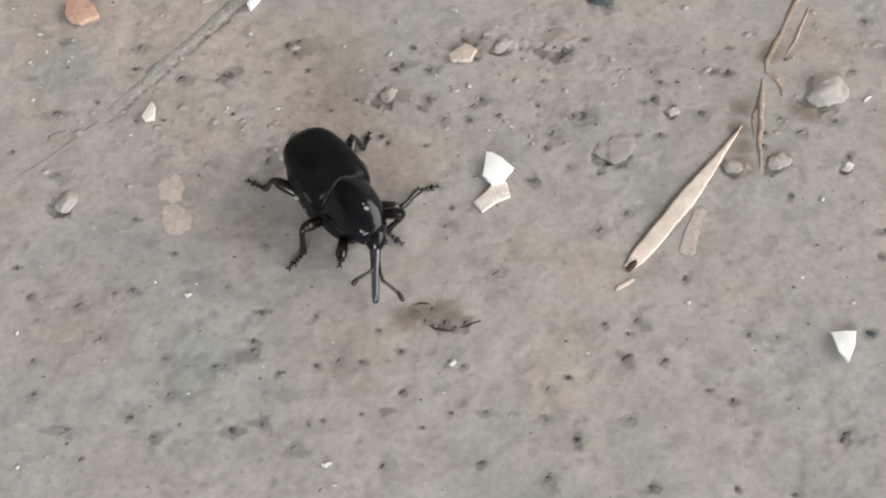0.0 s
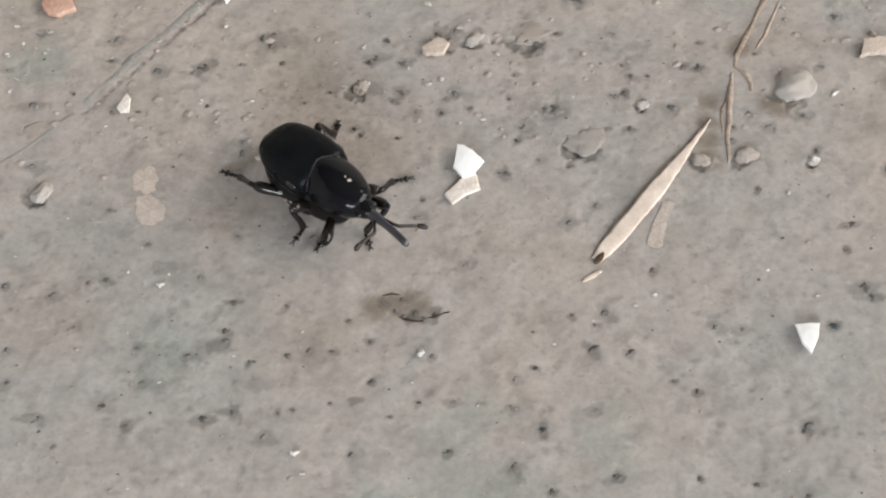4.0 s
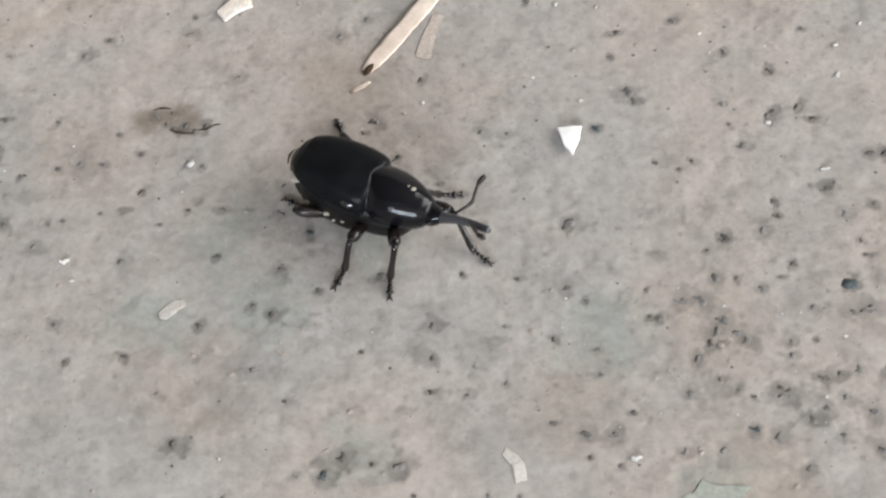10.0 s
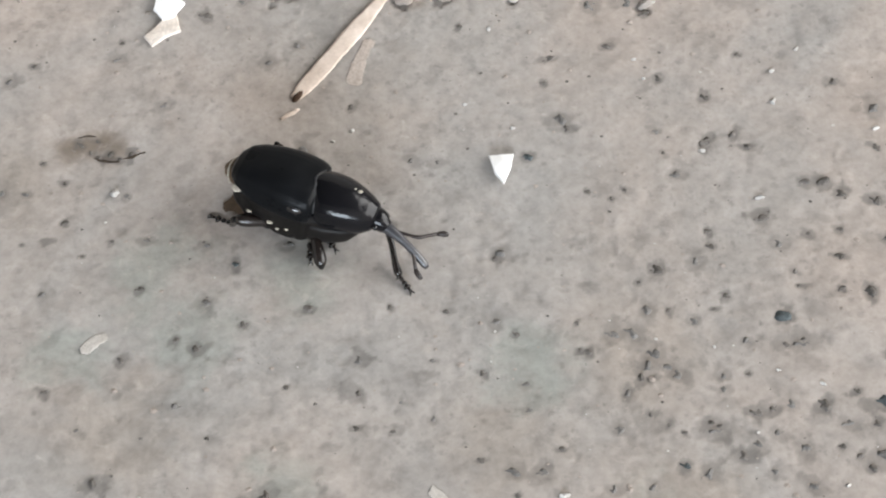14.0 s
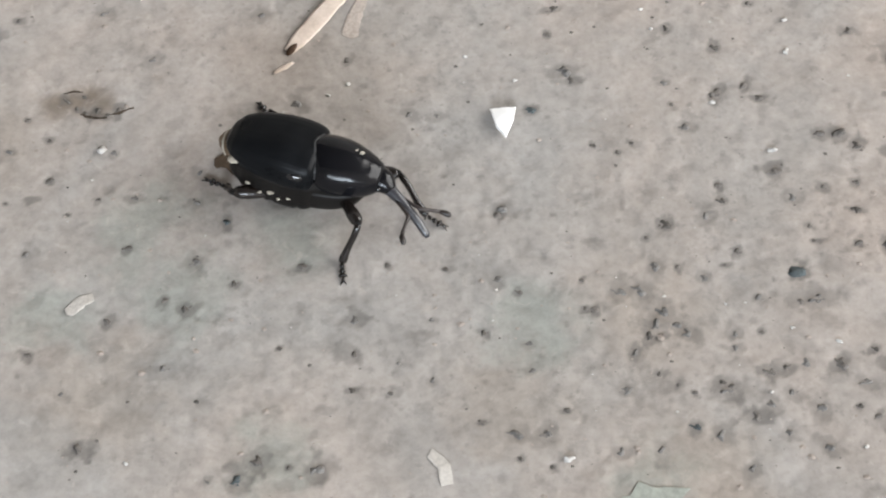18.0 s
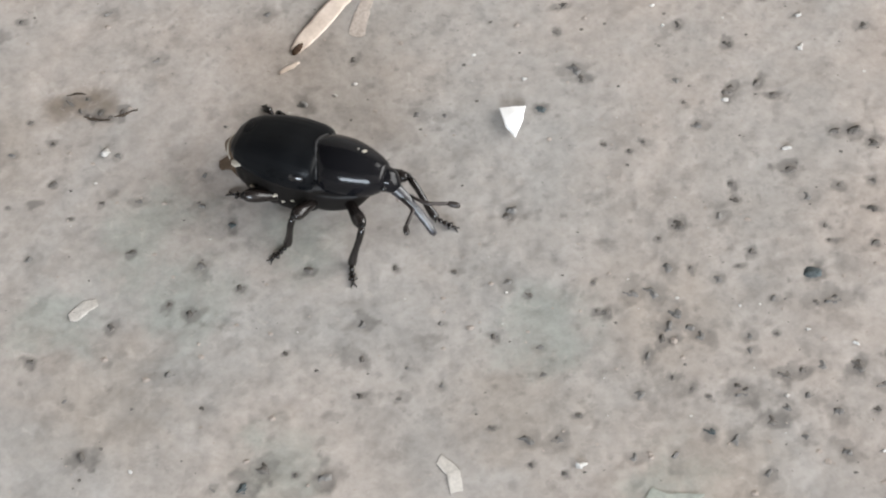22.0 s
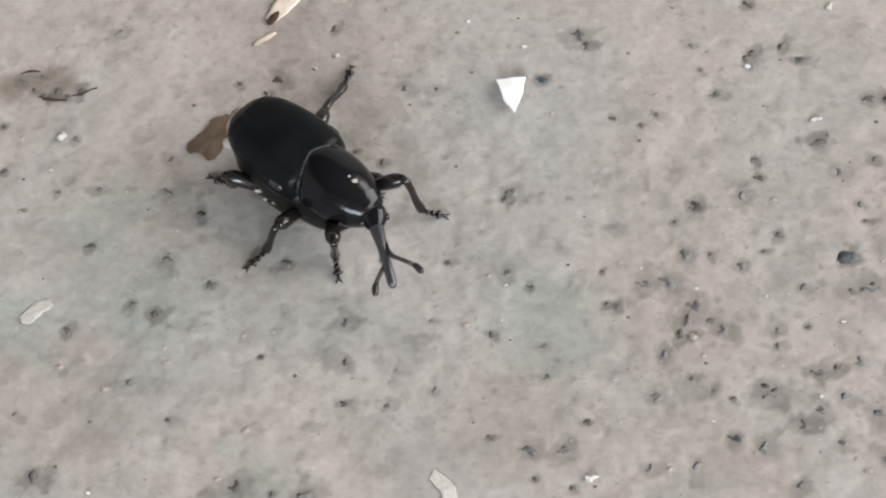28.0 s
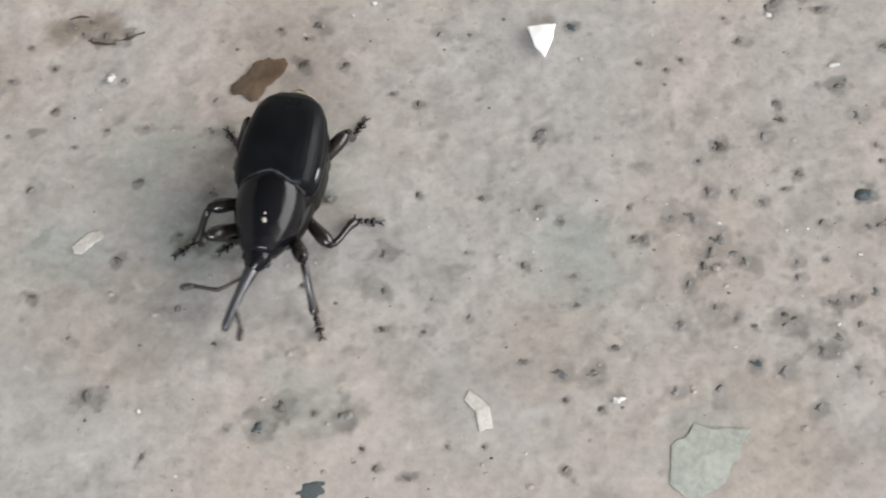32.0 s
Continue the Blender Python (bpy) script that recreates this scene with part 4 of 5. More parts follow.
for x, y, r, mat, label, k, flat, squash, turn in (
        (39.2, 16.0, 2.95, PALE_STONE, "rough pale grey pebble half sunk in concrete", 1, False, 1.0, 10),
        (11.2, 8.0, 2.9, GREY_STONE, "flat grey stone set into the floor", 2, True, 0.8, 0),
        (25.9, 4.0, 1.5, CLOD, "small rough beige pebble beside the straw", 3, False, 0.7, -25),
        (31.7, 4.5, 1.6, CLOD, "small rough beige pebble beside the stalk", 4, False, 0.8, 15),
        (40.2, 3.2, 0.95, PALE_STONE, "tiny pale pebble on concrete", 0, False, 0.9, 0),
        (-60.0, 2.1, 1.8, PALE_STONE, "rough pale grey pebble set in a dark pit", 1, False, 0.8, 60),
        (-62.9, 12.6, 2.5, CLOD, "flat worn stone buried in the dust", 2, True, 0.7, 20),
        (4.8, 27.4, 3.7, CLOD, "flat brownish clod with a crumbly edge", 3, True, 0.6, 8),
        (-3.2, 26.4, 1.5, GREY_STONE, "small grey stone in gritty dust", 4, False, 0.65, 40),
        (-18.6, 18.6, 1.5, CLOD, "crumbly beige clod in the dust", 0, False, 0.7, 70),
        (66.7, -46.9, 0.85, TEAL_GRAIN, "tiny blue-black pebble in concrete", 1, False, 0.9, 0),
        (10.0, -74.9, 2.1, TEAL_GRAIN, "blue-grey stone sunk into the floor", 2, True, 0.6, 0),
        (19.0, 13.6, 0.95, PALE_STONE, "tiny beige pebble on concrete", 3, False, 0.8, 0),
        (54.3, 16.7, 1.55, PALE_STONE, "wedge-shaped pale grey pebble on concrete", 4, False, 1.25, 15),
        (10.9, 34.6, 2.3, TEAL_GRAIN, "dark bluish stone sunk in the dust", 2, False, 0.7, 10),
        (63.2, 4.8, 1.5, GREY_STONE, "crumbly brownish lump of grit", 0, False, 0.6, 0),
        (57.0, 1.0, 1.4, GREY_STONE, "crumbly grey lump of grit", 1, False, 0.55, 30)):
    pebble(x, y, r, mat, label, k, flat, squash, turn)

# grains set into the concrete
TINTS = {"dark": DARK_GRAIN, "teal": TEAL_GRAIN, "grey": DUSKY_GRAIN, "white": WHITE_GRAIN}


def set_grains():
    meshes = {}
    rnd = random.Random(5)
    for tint, mat in TINTS.items():
        for s in range(4):
            data = stone_mesh(40 + s + 9 * len(tint), 0.34 if tint != "white" else 0.6, 0.9, 3)
            data.materials.append(mat)
            meshes[tint, s] = data
    for k, (tint, x, y, r) in enumerate(GRAINS):
        ob = new("grain", meshes[tint, k % 4])
        ob.parent = GROUND
        z = float(ground_height(x, y)) + (0.10 * r if tint == "white" else 0.03 - (0.275 if tint != "grey" else 0.31) * r)
        sx, sy = rnd.uniform(0.55, 0.9), rnd.uniform(0.4, 0.7)
        ob.matrix_basis = pose(x * MM, y * MM, z * MM, rnd.uniform(-8, 8), rnd.uniform(-8, 8), rnd.uniform(-40, 40)) @ Matrix.Diagonal((r * sx * MM, r * sy * MM, r * MM, 1))


def grit(name, count, sizes, mat, seed, label, sink, field=(-88, 108, -95, 58), tall=0.35):
    """Countless tiny grains, one mesh."""
    rnd = np.random.RandomState(seed)
    shape = np.array([(1, 0, 0), (0.3, 0.95, 0), (-0.8, 0.6, 0), (-0.8, -0.6, 0), (0.3, -0.95, 0), (0.1, 0.1, 0.75), (0, 0, -0.6)])
    tri = np.array([(k, (k + 1) % 5, 5) for k in range(5)] + [((k + 1) % 5, k, 6) for k in range(5)])
    x, y = rnd.uniform(*field[:2], count), rnd.uniform(*field[2:], count)
    keep = wave(x, y, 13, seed + 3) + rnd.uniform(-0.9, 0.9, count) > -0.15
    x, y = x[keep], y[keep]
    n = len(x)
    r = sizes[0] + (sizes[1] - sizes[0]) * rnd.uniform(0, 1, n) ** 3
    a = rnd.uniform(0, 2 * math.pi, n)
    p = shape[None] * rnd.uniform(0.6, 1.25, (n, 7, 3)) * r[:, None, None]
    px = p[..., 0] * np.cos(a)[:, None] - p[..., 1] * np.sin(a)[:, None]
    py = p[..., 0] * np.sin(a)[:, None] + p[..., 1] * np.cos(a)[:, None]
    pz = p[..., 2] * tall + (ground_height(x, y) + sink * r)[:, None]
    verts = np.stack([px + x[:, None], py * 0.8 + y[:, None], pz], -1).reshape(-1, 3) * MM
    faces = (tri[None] + 7 * np.arange(n)[:, None, None]).reshape(-1, 3)
    data = bpy.data.meshes.new(name)
    data.from_pydata(verts.tolist(), [], faces.tolist())
    data.materials.append(mat)
    return tagged(new(name, data), label, "grit", kind="stuff")


grit("dark_grit", 1100, (0.08, 0.30), DARK_GRAIN, 11, "scattered fine dark sand grains in the concrete", 0.05)
grit("grey_grit", 2000, (0.14, 0.5), CLOD, 12, "scattered grey sand grains and crumbs", 0.1)
grit("pale_grit", 300, (0.10, 0.30), WHITE_GRAIN, 13, "scattered pale sand grains", 0.15)
grit("crumbs", 1200, (0.22, 0.85), CLOD, 14, "crumbly grit and tiny stones in the dust", 0.05, (-88, 108, 4, 58), 0.42)
set_grains()


# ---- the weevil: x forward, origin on the ground below the seam between shield and wing cases ----
WEEVIL = tagged(new("weevil"), "glossy black long-snouted weevil walking on bare concrete", "weevil")
CASE = [(-10.79, 4.3, 0.9, 0.5, 0.5), (-10.41, 4.5, 1.9, 1.0, 0.8), (-9.55, 4.5, 2.9, 1.75, 1.0), (-8.12, 4.3, 3.65, 2.55, 1.1), (-5.73, 4.1, 4.15, 3.3, 1.1), (-3.34, 4.0, 4.35, 3.6, 1.1), (-1.5, 4.0, 4.3, 3.45, 1.1), (-0.6, 4.0, 4.12, 3.25, 1.0), (-0.15, 4.0, 3.85, 2.95, 0.95), (0.1, 4.0, 3.4, 2.4, 0.8)]


def wing_case(side):
    """One curved, grooved wing case with a turned-down outer edge."""
    bm = bmesh.new()
    steps, across = 64, 44
    rings = []
    for i in range(steps + 1):
        u = 0.5 - 0.5 * math.cos(math.pi * i / steps)
        x = -10.790 + 10.890 * u
        c, w, up, down = spread(CASE, x)
        outer, inner = [], []
        for k in range(across + 1):
            s = k / across
            a = math.radians(90.6 - 94 * s)
            stria = -0.004 * (0.5 + 0.5 * math.cos(2 * math.pi * 8.5 * s)) ** 3 * min(1.0, 6 * s + 0.2) * min(1, 3 * (1 - u) + 0.3)
            lip = 0.02 if 0.9 < s < 0.97 else 0.0
            f = 1 + stria * 0.9 + lip
            side_way, rise_way = (math.copysign(abs(v) ** 0.66, v) for v in (math.cos(a), math.sin(a)))
            for ring, thin in ((outer, 0.0), (inner, 0.22)):
                rise = up if math.sin(a) > 0 else down
                ring.append((x * MM, side * max(0.004, (w * f - thin) * side_way if s > 0 else 0.004) * MM, (c + max(0.05, rise * f - thin) * rise_way) * MM))
        rings.append(outer + inner[::-1])
    skin(bm, rings)
    case = part("wing_case", bm, ELYTRA, WEEVIL, "black finely grooved wing case")
    case.data.set_sharp_from_angle(angle=0.9)
    return case


wing_case(1)
wing_case(-1)
part("abdomen", shell_body([(-10.5, 3.7, 0.8, 0.6, 0.9), (-9.6, 3.4, 2.6, 1.0, 2.4), (-7, 3.3, 4.0, 1.8, 3.5), (-3.5, 3.3, 4.4, 2.2, 3.9), (-0.5, 3.3, 4.15, 2.2, 3.8), (1.2, 3.4, 3.3, 1.6, 3.2)], 40, 44,
     lambda x, a: -0.03 * (math.sin(x * 4.2) > 0.75) if math.sin(a) < 0.1 else 0.0, 0.42), BELLY, WEEVIL, "blackish segmented belly")
part("tail_plate", shell_body([(-11.8, 3.5, 0.35, 0.25, 0.25), (-11.4, 3.55, 1.15, 0.6, 0.5), (-10.6, 3.6, 1.9, 0.9, 0.8), (-9.7, 3.6, 2.2, 0.9, 0.9)], 18, 24), TAIL, WEEVIL, "brownish bare tail plate")
part("tail_margin", tube([(-10.3, -2.35, 3.6), (-10.85, -1.7, 3.9), (-11.15, -0.8, 4.15), (-11.22, 0, 4.2), (-11.15, 0.8, 4.15), (-10.85, 1.7, 3.9), (-10.3, 2.35, 3.6)], [0.07, 0.11, 0.13, 0.13, 0.13, 0.11, 0.07], 8), FLECK, WEEVIL, "pale cream rim of the tail")
NECK_SHIELD = [(-1.25, 4.6, 0.9, 2.55, 1.0), (-0.9, 4.6, 2.0, 2.82, 1.8), (-0.3, 4.6, 2.95, 2.98, 2.5), (0.5, 4.6, 3.36, 3.05, 3.2), (1.6, 4.6, 3.45, 3.05, 3.4), (3.0, 4.6, 3.35, 2.95, 3.3), (4.5, 4.55, 2.98, 2.6, 2.9), (5.9, 4.5, 2.4, 2.12, 2.3), (6.8, 4.5, 1.8, 1.68, 1.6), (7.2, 4.5, 1.25, 1.2, 1.1)]
part("neck_shield", shell_body(NECK_SHIELD, 44, 56), PRONOTUM, WEEVIL, "smooth shiny black neck shield")
part("breast", shell_body([(-2.5, 2.9, 2.4, 1.0, 2.6), (-0.5, 2.8, 3.7, 1.2, 3.1), (2.0, 2.9, 3.6, 1.2, 3.0), (4.6, 3.1, 2.8, 1.0, 2.2), (6.0, 3.4, 1.5, 0.6, 0.9)], 24, 32, None, 0.55), BELLY, WEEVIL, "black breast plate")
# the dusty hind rim of the shield, bowed back over the wing cases
rim = []
for k in range(31):
    a = math.radians(8 + 164 * k / 30)
    x = -0.95 + 1.15 * abs(math.cos(a)) ** 1.6
    c, w, up, down = spread(NECK_SHIELD, x)
    rim.append((x, (w + 0.02) * math.cos(a), c + (up + 0.0) * math.sin(a)))
part("shield_rim", tube(rim, [0.15 + 0.04 * math.sin(k * 1.7) for k in range(31)], 8), COLLAR, WEEVIL, "dusty grey hind rim of the shield")
for s in (1, -1):
    part("shoulder", tube([(-3.3, s * 3.95, 5.15), (-2.4, s * 3.85, 5.3), (-1.4, s * 3.8, 5.3), (-0.5, s * 3.65, 5.15)], [0.1, 0.58, 0.6, 0.12], 14), SHOULDER, WEEVIL, "shiny black shoulder knob")
# cream specks on shield and tail; the five low belly ones are painted glints
for name, (x, y, z), r in (("fleck", (4.4, 0.45, 7.30), 0.27), ("fleck", (3.75, 0.4, 7.50), 0.13), ("fleck", (-9.0, -3.1, 4.35), 0.72), ("fleck", (-3.3, -4.4, 1.5), 0.24), ("fleck", (-5.6, -4.25, 1.6), 0.36), ("fleck", (-4.3, -4.35, 2.1), 0.38), ("fleck", (-2.2, -4.25, 1.9), 0.30), ("fleck", (-7.0, -3.95, 2.2), 0.34)):
    data = LUMPS[int(abs(x) * 10) % 7].copy()
    data.materials.append(FLECK)
    ob = new(name, data)
    ob.parent = WEEVIL
    ob["label"] = "tiny cream speck"
    ob.matrix_basis = pose(x * MM, y * MM, z * MM, 0, 0, 30) @ Matrix.Diagonal((r * 1.1 * MM, r * 0.8 * MM, r * 0.6 * MM, 1))

# head, keyed in the weevil's space; its x runs along the snout
NECK = Vector((7.0, 0, 4.5))
HEAD = part("head", shell_body([(-1.1, 0, 0.5, 0.5, 0.5), (-0.7, 0, 1.15, 1.15, 1.1), (0.2, 0, 1.38, 1.3, 1.3), (1.1, -0.05, 1.1, 1.05, 1.0), (1.7, -0.1, 0.7, 0.72, 0.6), (1.95, -0.1, 0.35, 0.4, 0.3)], 22, 28), PRONOTUM, WEEVIL, "small round black head")
snout_line = [(1.2 + 7.0 * u, 0, -0.10 + 0.55 * math.sin(math.pi * u) * 0.6 - 0.55 * u * u) for u in (i / 16 for i in range(17))]
part("snout", tube(snout_line, [0.78 - 0.30 * min(1, i / 7) - (0.04 * max(0, (i - 12) / 4)) - (0.16 if i == 16 else 0.0) for i in range(17)], 14), SNOUT, HEAD, "long thin shiny snout")
for s in (1, -1):
    part("eye", tube([(0.35, s * 0.95, 0.05), (0.55, s * 1.18, 0.05), (0.75, s * 1.12, 0.0), (0.95, s * 0.98, -0.05)], [0.12, 0.42, 0.4, 0.1], 12), EYE, HEAD, "black eye")


def feeler(side):
    """Elbowed feeler with a club; x runs to its tip."""
    ob = part("antenna", tube([(0, 0, 0), (1.0, -side * 0.42, 0.12), (2.0, -side * 0.85, 0.24), (2.75, -side * 1.05, 0.34), (3.05, -side * 0.98, 0.34), (3.5, -side * 0.74, 0.26), (4.2, -side * 0.4, 0.14), (5.0, -side * 0.04, 0.03)], [0.17, 0.17, 0.2, 0.25, 0.24, 0.2, 0.22, 0.22], 8), FEELER, WEEVIL, "thin dark brown elbowed feeler")
    part("club", tube([(4.8, -side * 0.12, 0.05), (5.2, -side * 0.01, 0.01), (5.7, 0, 0), (6.1, 0, -0.02), (6.25, 0, -0.03)], [0.2, 0.32, 0.36, 0.28, 0.1], 10), FEELER, ob, "dark swollen feeler club")
    return ob


FEELERS = {"right": feeler(-1), "left": feeler(1)}


def limb(thigh, shin, foot):
    """Femur, tibia and tarsus, each along its own x from its joint."""
    femur = part("femur", tube([(thigh * u, 0, 0.18 * math.sin(math.pi * u)) for u in (0, 0.12, 0.3, 0.5, 0.7, 0.85, 0.95, 1.0)], [0.36, 0.5, 0.58, 0.66, 0.78, 0.76, 0.56, 0.32], 12), LEG, WEEVIL)
    part("knee", tube([(thigh - 0.3, 0, 0.05), (thigh - 0.05, 0, 0.12), (thigh + 0.25, 0, 0.05)], [0.2, 0.42, 0.18], 10), BELLY, femur)
    tibia = part("tibia", tube([(shin * u, 0, 0.10 * math.sin(2 * math.pi * u)) for u in (0, 0.1, 0.3, 0.5, 0.7, 0.88, 0.96, 1.0)], [0.28, 0.4, 0.37, 0.36, 0.4, 0.5, 0.46, 0.24], 10), LEG, WEEVIL)
    part("spur", tube([(shin - 0.2, 0.1, -0.2), (shin + 0.15, 0.18, -0.42), (shin + 0.3, 0.2, -0.62)], [0.16, 0.1, 0.03], 6), LEG, tibia)
    bm = bmesh.new()
    for k, (at, size) in enumerate(((0.14, 0.34), (0.38, 0.38), (0.62, 0.54))):
        x = foot * at
        tube([(x - 0.28, 0, 0.02), (x - 0.08, 0, 0.0), (x + 0.16, 0, -0.02), (x + 0.26, 0, -0.03)], [0.2, size * 0.85, size, 0.24], 8, bm, 0.66)
    tube([(foot * 0.66, 0, 0.02), (foot * 0.82, 0, 0.05), (foot * 0.95, 0, 0.0)], [0.13, 0.17, 0.2], 8, bm)
    tarsus = part("tarsus", bm, LEG, WEEVIL)
    for s in (1, -1):
        part("claw", tube([(foot * 0.92, s * 0.06, 0.0), (foot * 1.02, s * 0.25, 0.02), (foot * 1.12, s * 0.34, -0.12)], [0.1, 0.075, 0.02], 6), LEG, tarsus)
    return femur, tibia, tarsus


# ---- a gnat that crosses low over the floor ----
GNAT = tagged(new("gnat"), "tiny slender brown gnat flying low over concrete", "gnat")
part("thorax", tube([(0.4, 0, 0), (0.9, 0, 0.1), (1.5, 0, 0.12), (2.0, 0, 0)], [0.15, 0.5, 0.55, 0.2], 10), DARK_TWIG, GNAT, "dark brown thorax")
part("abdomen", tube([(0.5, 0, 0), (-0.6, 0, 0), (-1.8, 0, -0.1), (-3.0, 0.1, -0.2)], [0.16, 0.36, 0.32, 0.08], 10), BROWN_SCALE, GNAT, "slender brown abdomen")
part("head", tube([(1.9, 0, 0), (2.2, 0, 0), (2.6, 0, -0.05)], [0.15, 0.32, 0.15], 10), DARK_TWIG, GNAT)
for s in (1, -1):
    part("feeler", tube([(2.5, s * 0.1, 0), (3.2, s * 0.25, 0.15), (3.9, s * 0.15, 0.1)], [0.05, 0.05, 0.03], 6), DARK_TWIG, GNAT)
    bm = bmesh.new()
    ribbon(bm, [(1.2 - 3.4 * i / 10, s * (0.25 + 0.25 * i / 10), 0.45 + 0.15 * math.sin(i / 3.2)) for i in range(11)], [0.06 + 0.2 * math.sin(math.pi * (i + 0.4) / 11.5) for i in range(11)], 0.05, 0.02, 3.0)
    part("wing", bm, BROWN_SCALE, GNAT, "thin brownish wing")
    for x0, x1 in ((1.7, 2.6), (1.2, 0.9), (0.8, -0.6)):
        part("leg", tube([(x0, s * 0.3, -0.2), ((x0 + x1) / 2, s * 0.9, -0.1), (x1, s * 1.3, -0.8)], [0.06, 0.05, 0.03], 6), DARK_TWIG, GNAT)

# hip places in the weevil's space and the lengths of thigh, shin and foot
LEGS = {
    "front_right": ((3.0, -1.9, 1.8), (5.7, 5.4, 2.5)),
    "front_left": ((3.0, 1.9, 1.8), (5.9, 5.6, 2.5)),
    "middle_right": ((0.4, -2.3, 1.4), (4.9, 4.4, 2.6)),
    "middle_left": ((0.4, 2.3, 1.4), (4.9, 4.4, 2.6)),
    "hind_right": ((-3.2, -2.9, 0.9), (5.6, 5.2, 2.8)),
    "hind_left": ((-3.6, 2.7, 1.4), (5.6, 5.2, 2.8)),
}
for hip, lengths in LEGS.values():
    side = math.copysign(1, hip[1])
    part("coxa", tube([(hip[0], hip[1] - side * 0.5, hip[2] + 0.5), (hip[0], hip[1], hip[2]), (hip[0], hip[1] + side * 0.45, hip[2] - 0.15)], [0.5, 0.78, 0.4], 12), COXA, WEEVIL, "reddish brown hip joint")
LEG_PIECES = {name: limb(*lengths) for name, (hip, lengths) in LEGS.items()}


def ease(rows, t):
    """Values at time t between rows of (time, values...)."""
    if t <= rows[0][0]:
        return list(rows[0][1:])
    for a, b in zip(rows, rows[1:]):
        if t <= b[0]:
            u = (t - a[0]) / (b[0] - a[0])
            u = u * u * (3 - 2 * u)
            return [p + (q - p) * u for p, q in zip(a[1:], b[1:])]
    return list(rows[-1][1:])


def aimed(start, end, upward):
    """A pose at start (mm) whose x runs to end and whose z leans upward."""
    x = (end - start).normalized()
    y = upward.cross(x)
    y = y.normalized() if y.length > 1e-4 else Vector((0, 1, 0))
    z = x.cross(y)
    m = Matrix((x, y, z)).transposed().to_4x4()
    m.translation = start * MM
    return m


def motions():
    # seconds, x, y (mm), heading and dip (degrees)
    body = [
        (0, -23.33, -2.02, -55.8, 9.1),
        (0.5, -23.20, -1.60, -57.3, 4.9),
        (1, -22.90, -1.83, -55.4, 8.4),
        (1.5, -21.83, -1.38, -54.6, -0.3),
        (2, -22.90, -0.66, -51.6, 1.4),
        (2.5, -22.30, -0.58, -49.5, -3.5),
        (4.5, -21.85, -0.86, -44.7, -1.2),
        (5, -22.80, -0.53, -53.0, 2.1),
        (5.5, -22.40, -0.44, -50.4, -0.6),
        (6, -19.86, 0.34, -33.8, 1.4),
        (6.5, -10.12, -6.60, -28.8, 13.4),
        (7, -2.38, -16.21, -42.8, 9.5),
        (7.5, 4.28, -24.22, -51.0, 8.9),
        (8, 8.00, -30.33, -49.2, 1.2),
        (8.5, 11.63, -33.97, -41.1, 5.5),
        (9, 11.48, -34.55, -42.4, 7.3),
        (9.5, 12.21, -34.36, -37.2, 8.7),
        (10, 12.51, -33.24, -30.0, 4.8),
        (10.5, 14.13, -31.91, -30.4, 10.5),
        (11, 13.95, -30.94, -24.3, 10.1),
        (12, 13.91, -31.09, -24.8, 7.4),
        (13, 13.99, -29.92, -25.6, 5.6),
        (14, 14.40, -29.93, -23.3, 8.9),
        (14.5, 14.45, -30.02, -27.2, 4.8),
        (16.5, 13.32, -30.82, -23.7, 3.3),
        (17, 13.59, -31.24, -24.6, 0.5),
        (18, 15.14, -31.54, -19.5, 6.7),
        (19, 15.19, -30.89, -19.0, 2.0),
        (20, 15.20, -31.25, -19.9, 1.3),
        (21, 15.08, -31.20, -21.2, 1.4),
        (22, 15.10, -31.45, -22.0, 0.3),
        (23, 15.18, -31.61, -21.6, -0.7),
        (24, 15.40, -31.54, -13.3, 4.9),
        (25, 15.55, -31.70, -17.1, 0.3),
        (25.5, 15.28, -31.18, -17.4, 5.7),
        (27.5, 15.59, -33.96, -40.6, 3.5),
        (28, 16.61, -34.95, -45.2, 4.1),
        (28.5, 17.23, -36.30, -48.5, 6.4),
        (29, 17.20, -38.93, -52.5, 11.8),
        (29.5, 14.85, -39.83, -60.0, 4.6),
        (30, 13.25, -40.61, -65.2, 8.4),
        (30.5, 12.70, -40.50, -72.5, 1.6),
        (31, 11.25, -40.08, -75.4, -2.9),
        (31.5, 10.70, -41.11, -80.0, 2.2),
        (32, 7.97, -43.64, -104.5, 9.6),
    ]
    front_right = [
        (0, -24.12, -9.74),
        (1, -23.61, -9.60),
        (2, -22.83, -8.80),
        (5, -23.65, -8.62),
        (6, -14.69, -15.37),
        (7, -1.09, -26.28),
        (8, 8.43, -38.47),
        (9, 13.21, -47.91),
        (10, 13.48, -45.66),
        (11, 12.92, -35.54),
        (12, 14.00, -38.44),
        (13, 16.11, -39.39),
        (14, 16.11, -34.65),
        (17, 17.39, -44.79),
        (18, 17.15, -44.66),
        (19, 17.44, -44.77),
        (20, 17.37, -44.77),
        (21, 17.39, -44.83),
        (22, 17.46, -44.60),
        (23, 17.39, -44.77),
        (24, 17.39, -44.96),
        (25, 17.40, -44.67),
        (28, 17.73, -44.78),
        (29, 16.18, -53.23),
        (30, 15.92, -52.07),
        (31, 16.29, -51.50),
        (32, 1.65, -48.11),
    ]
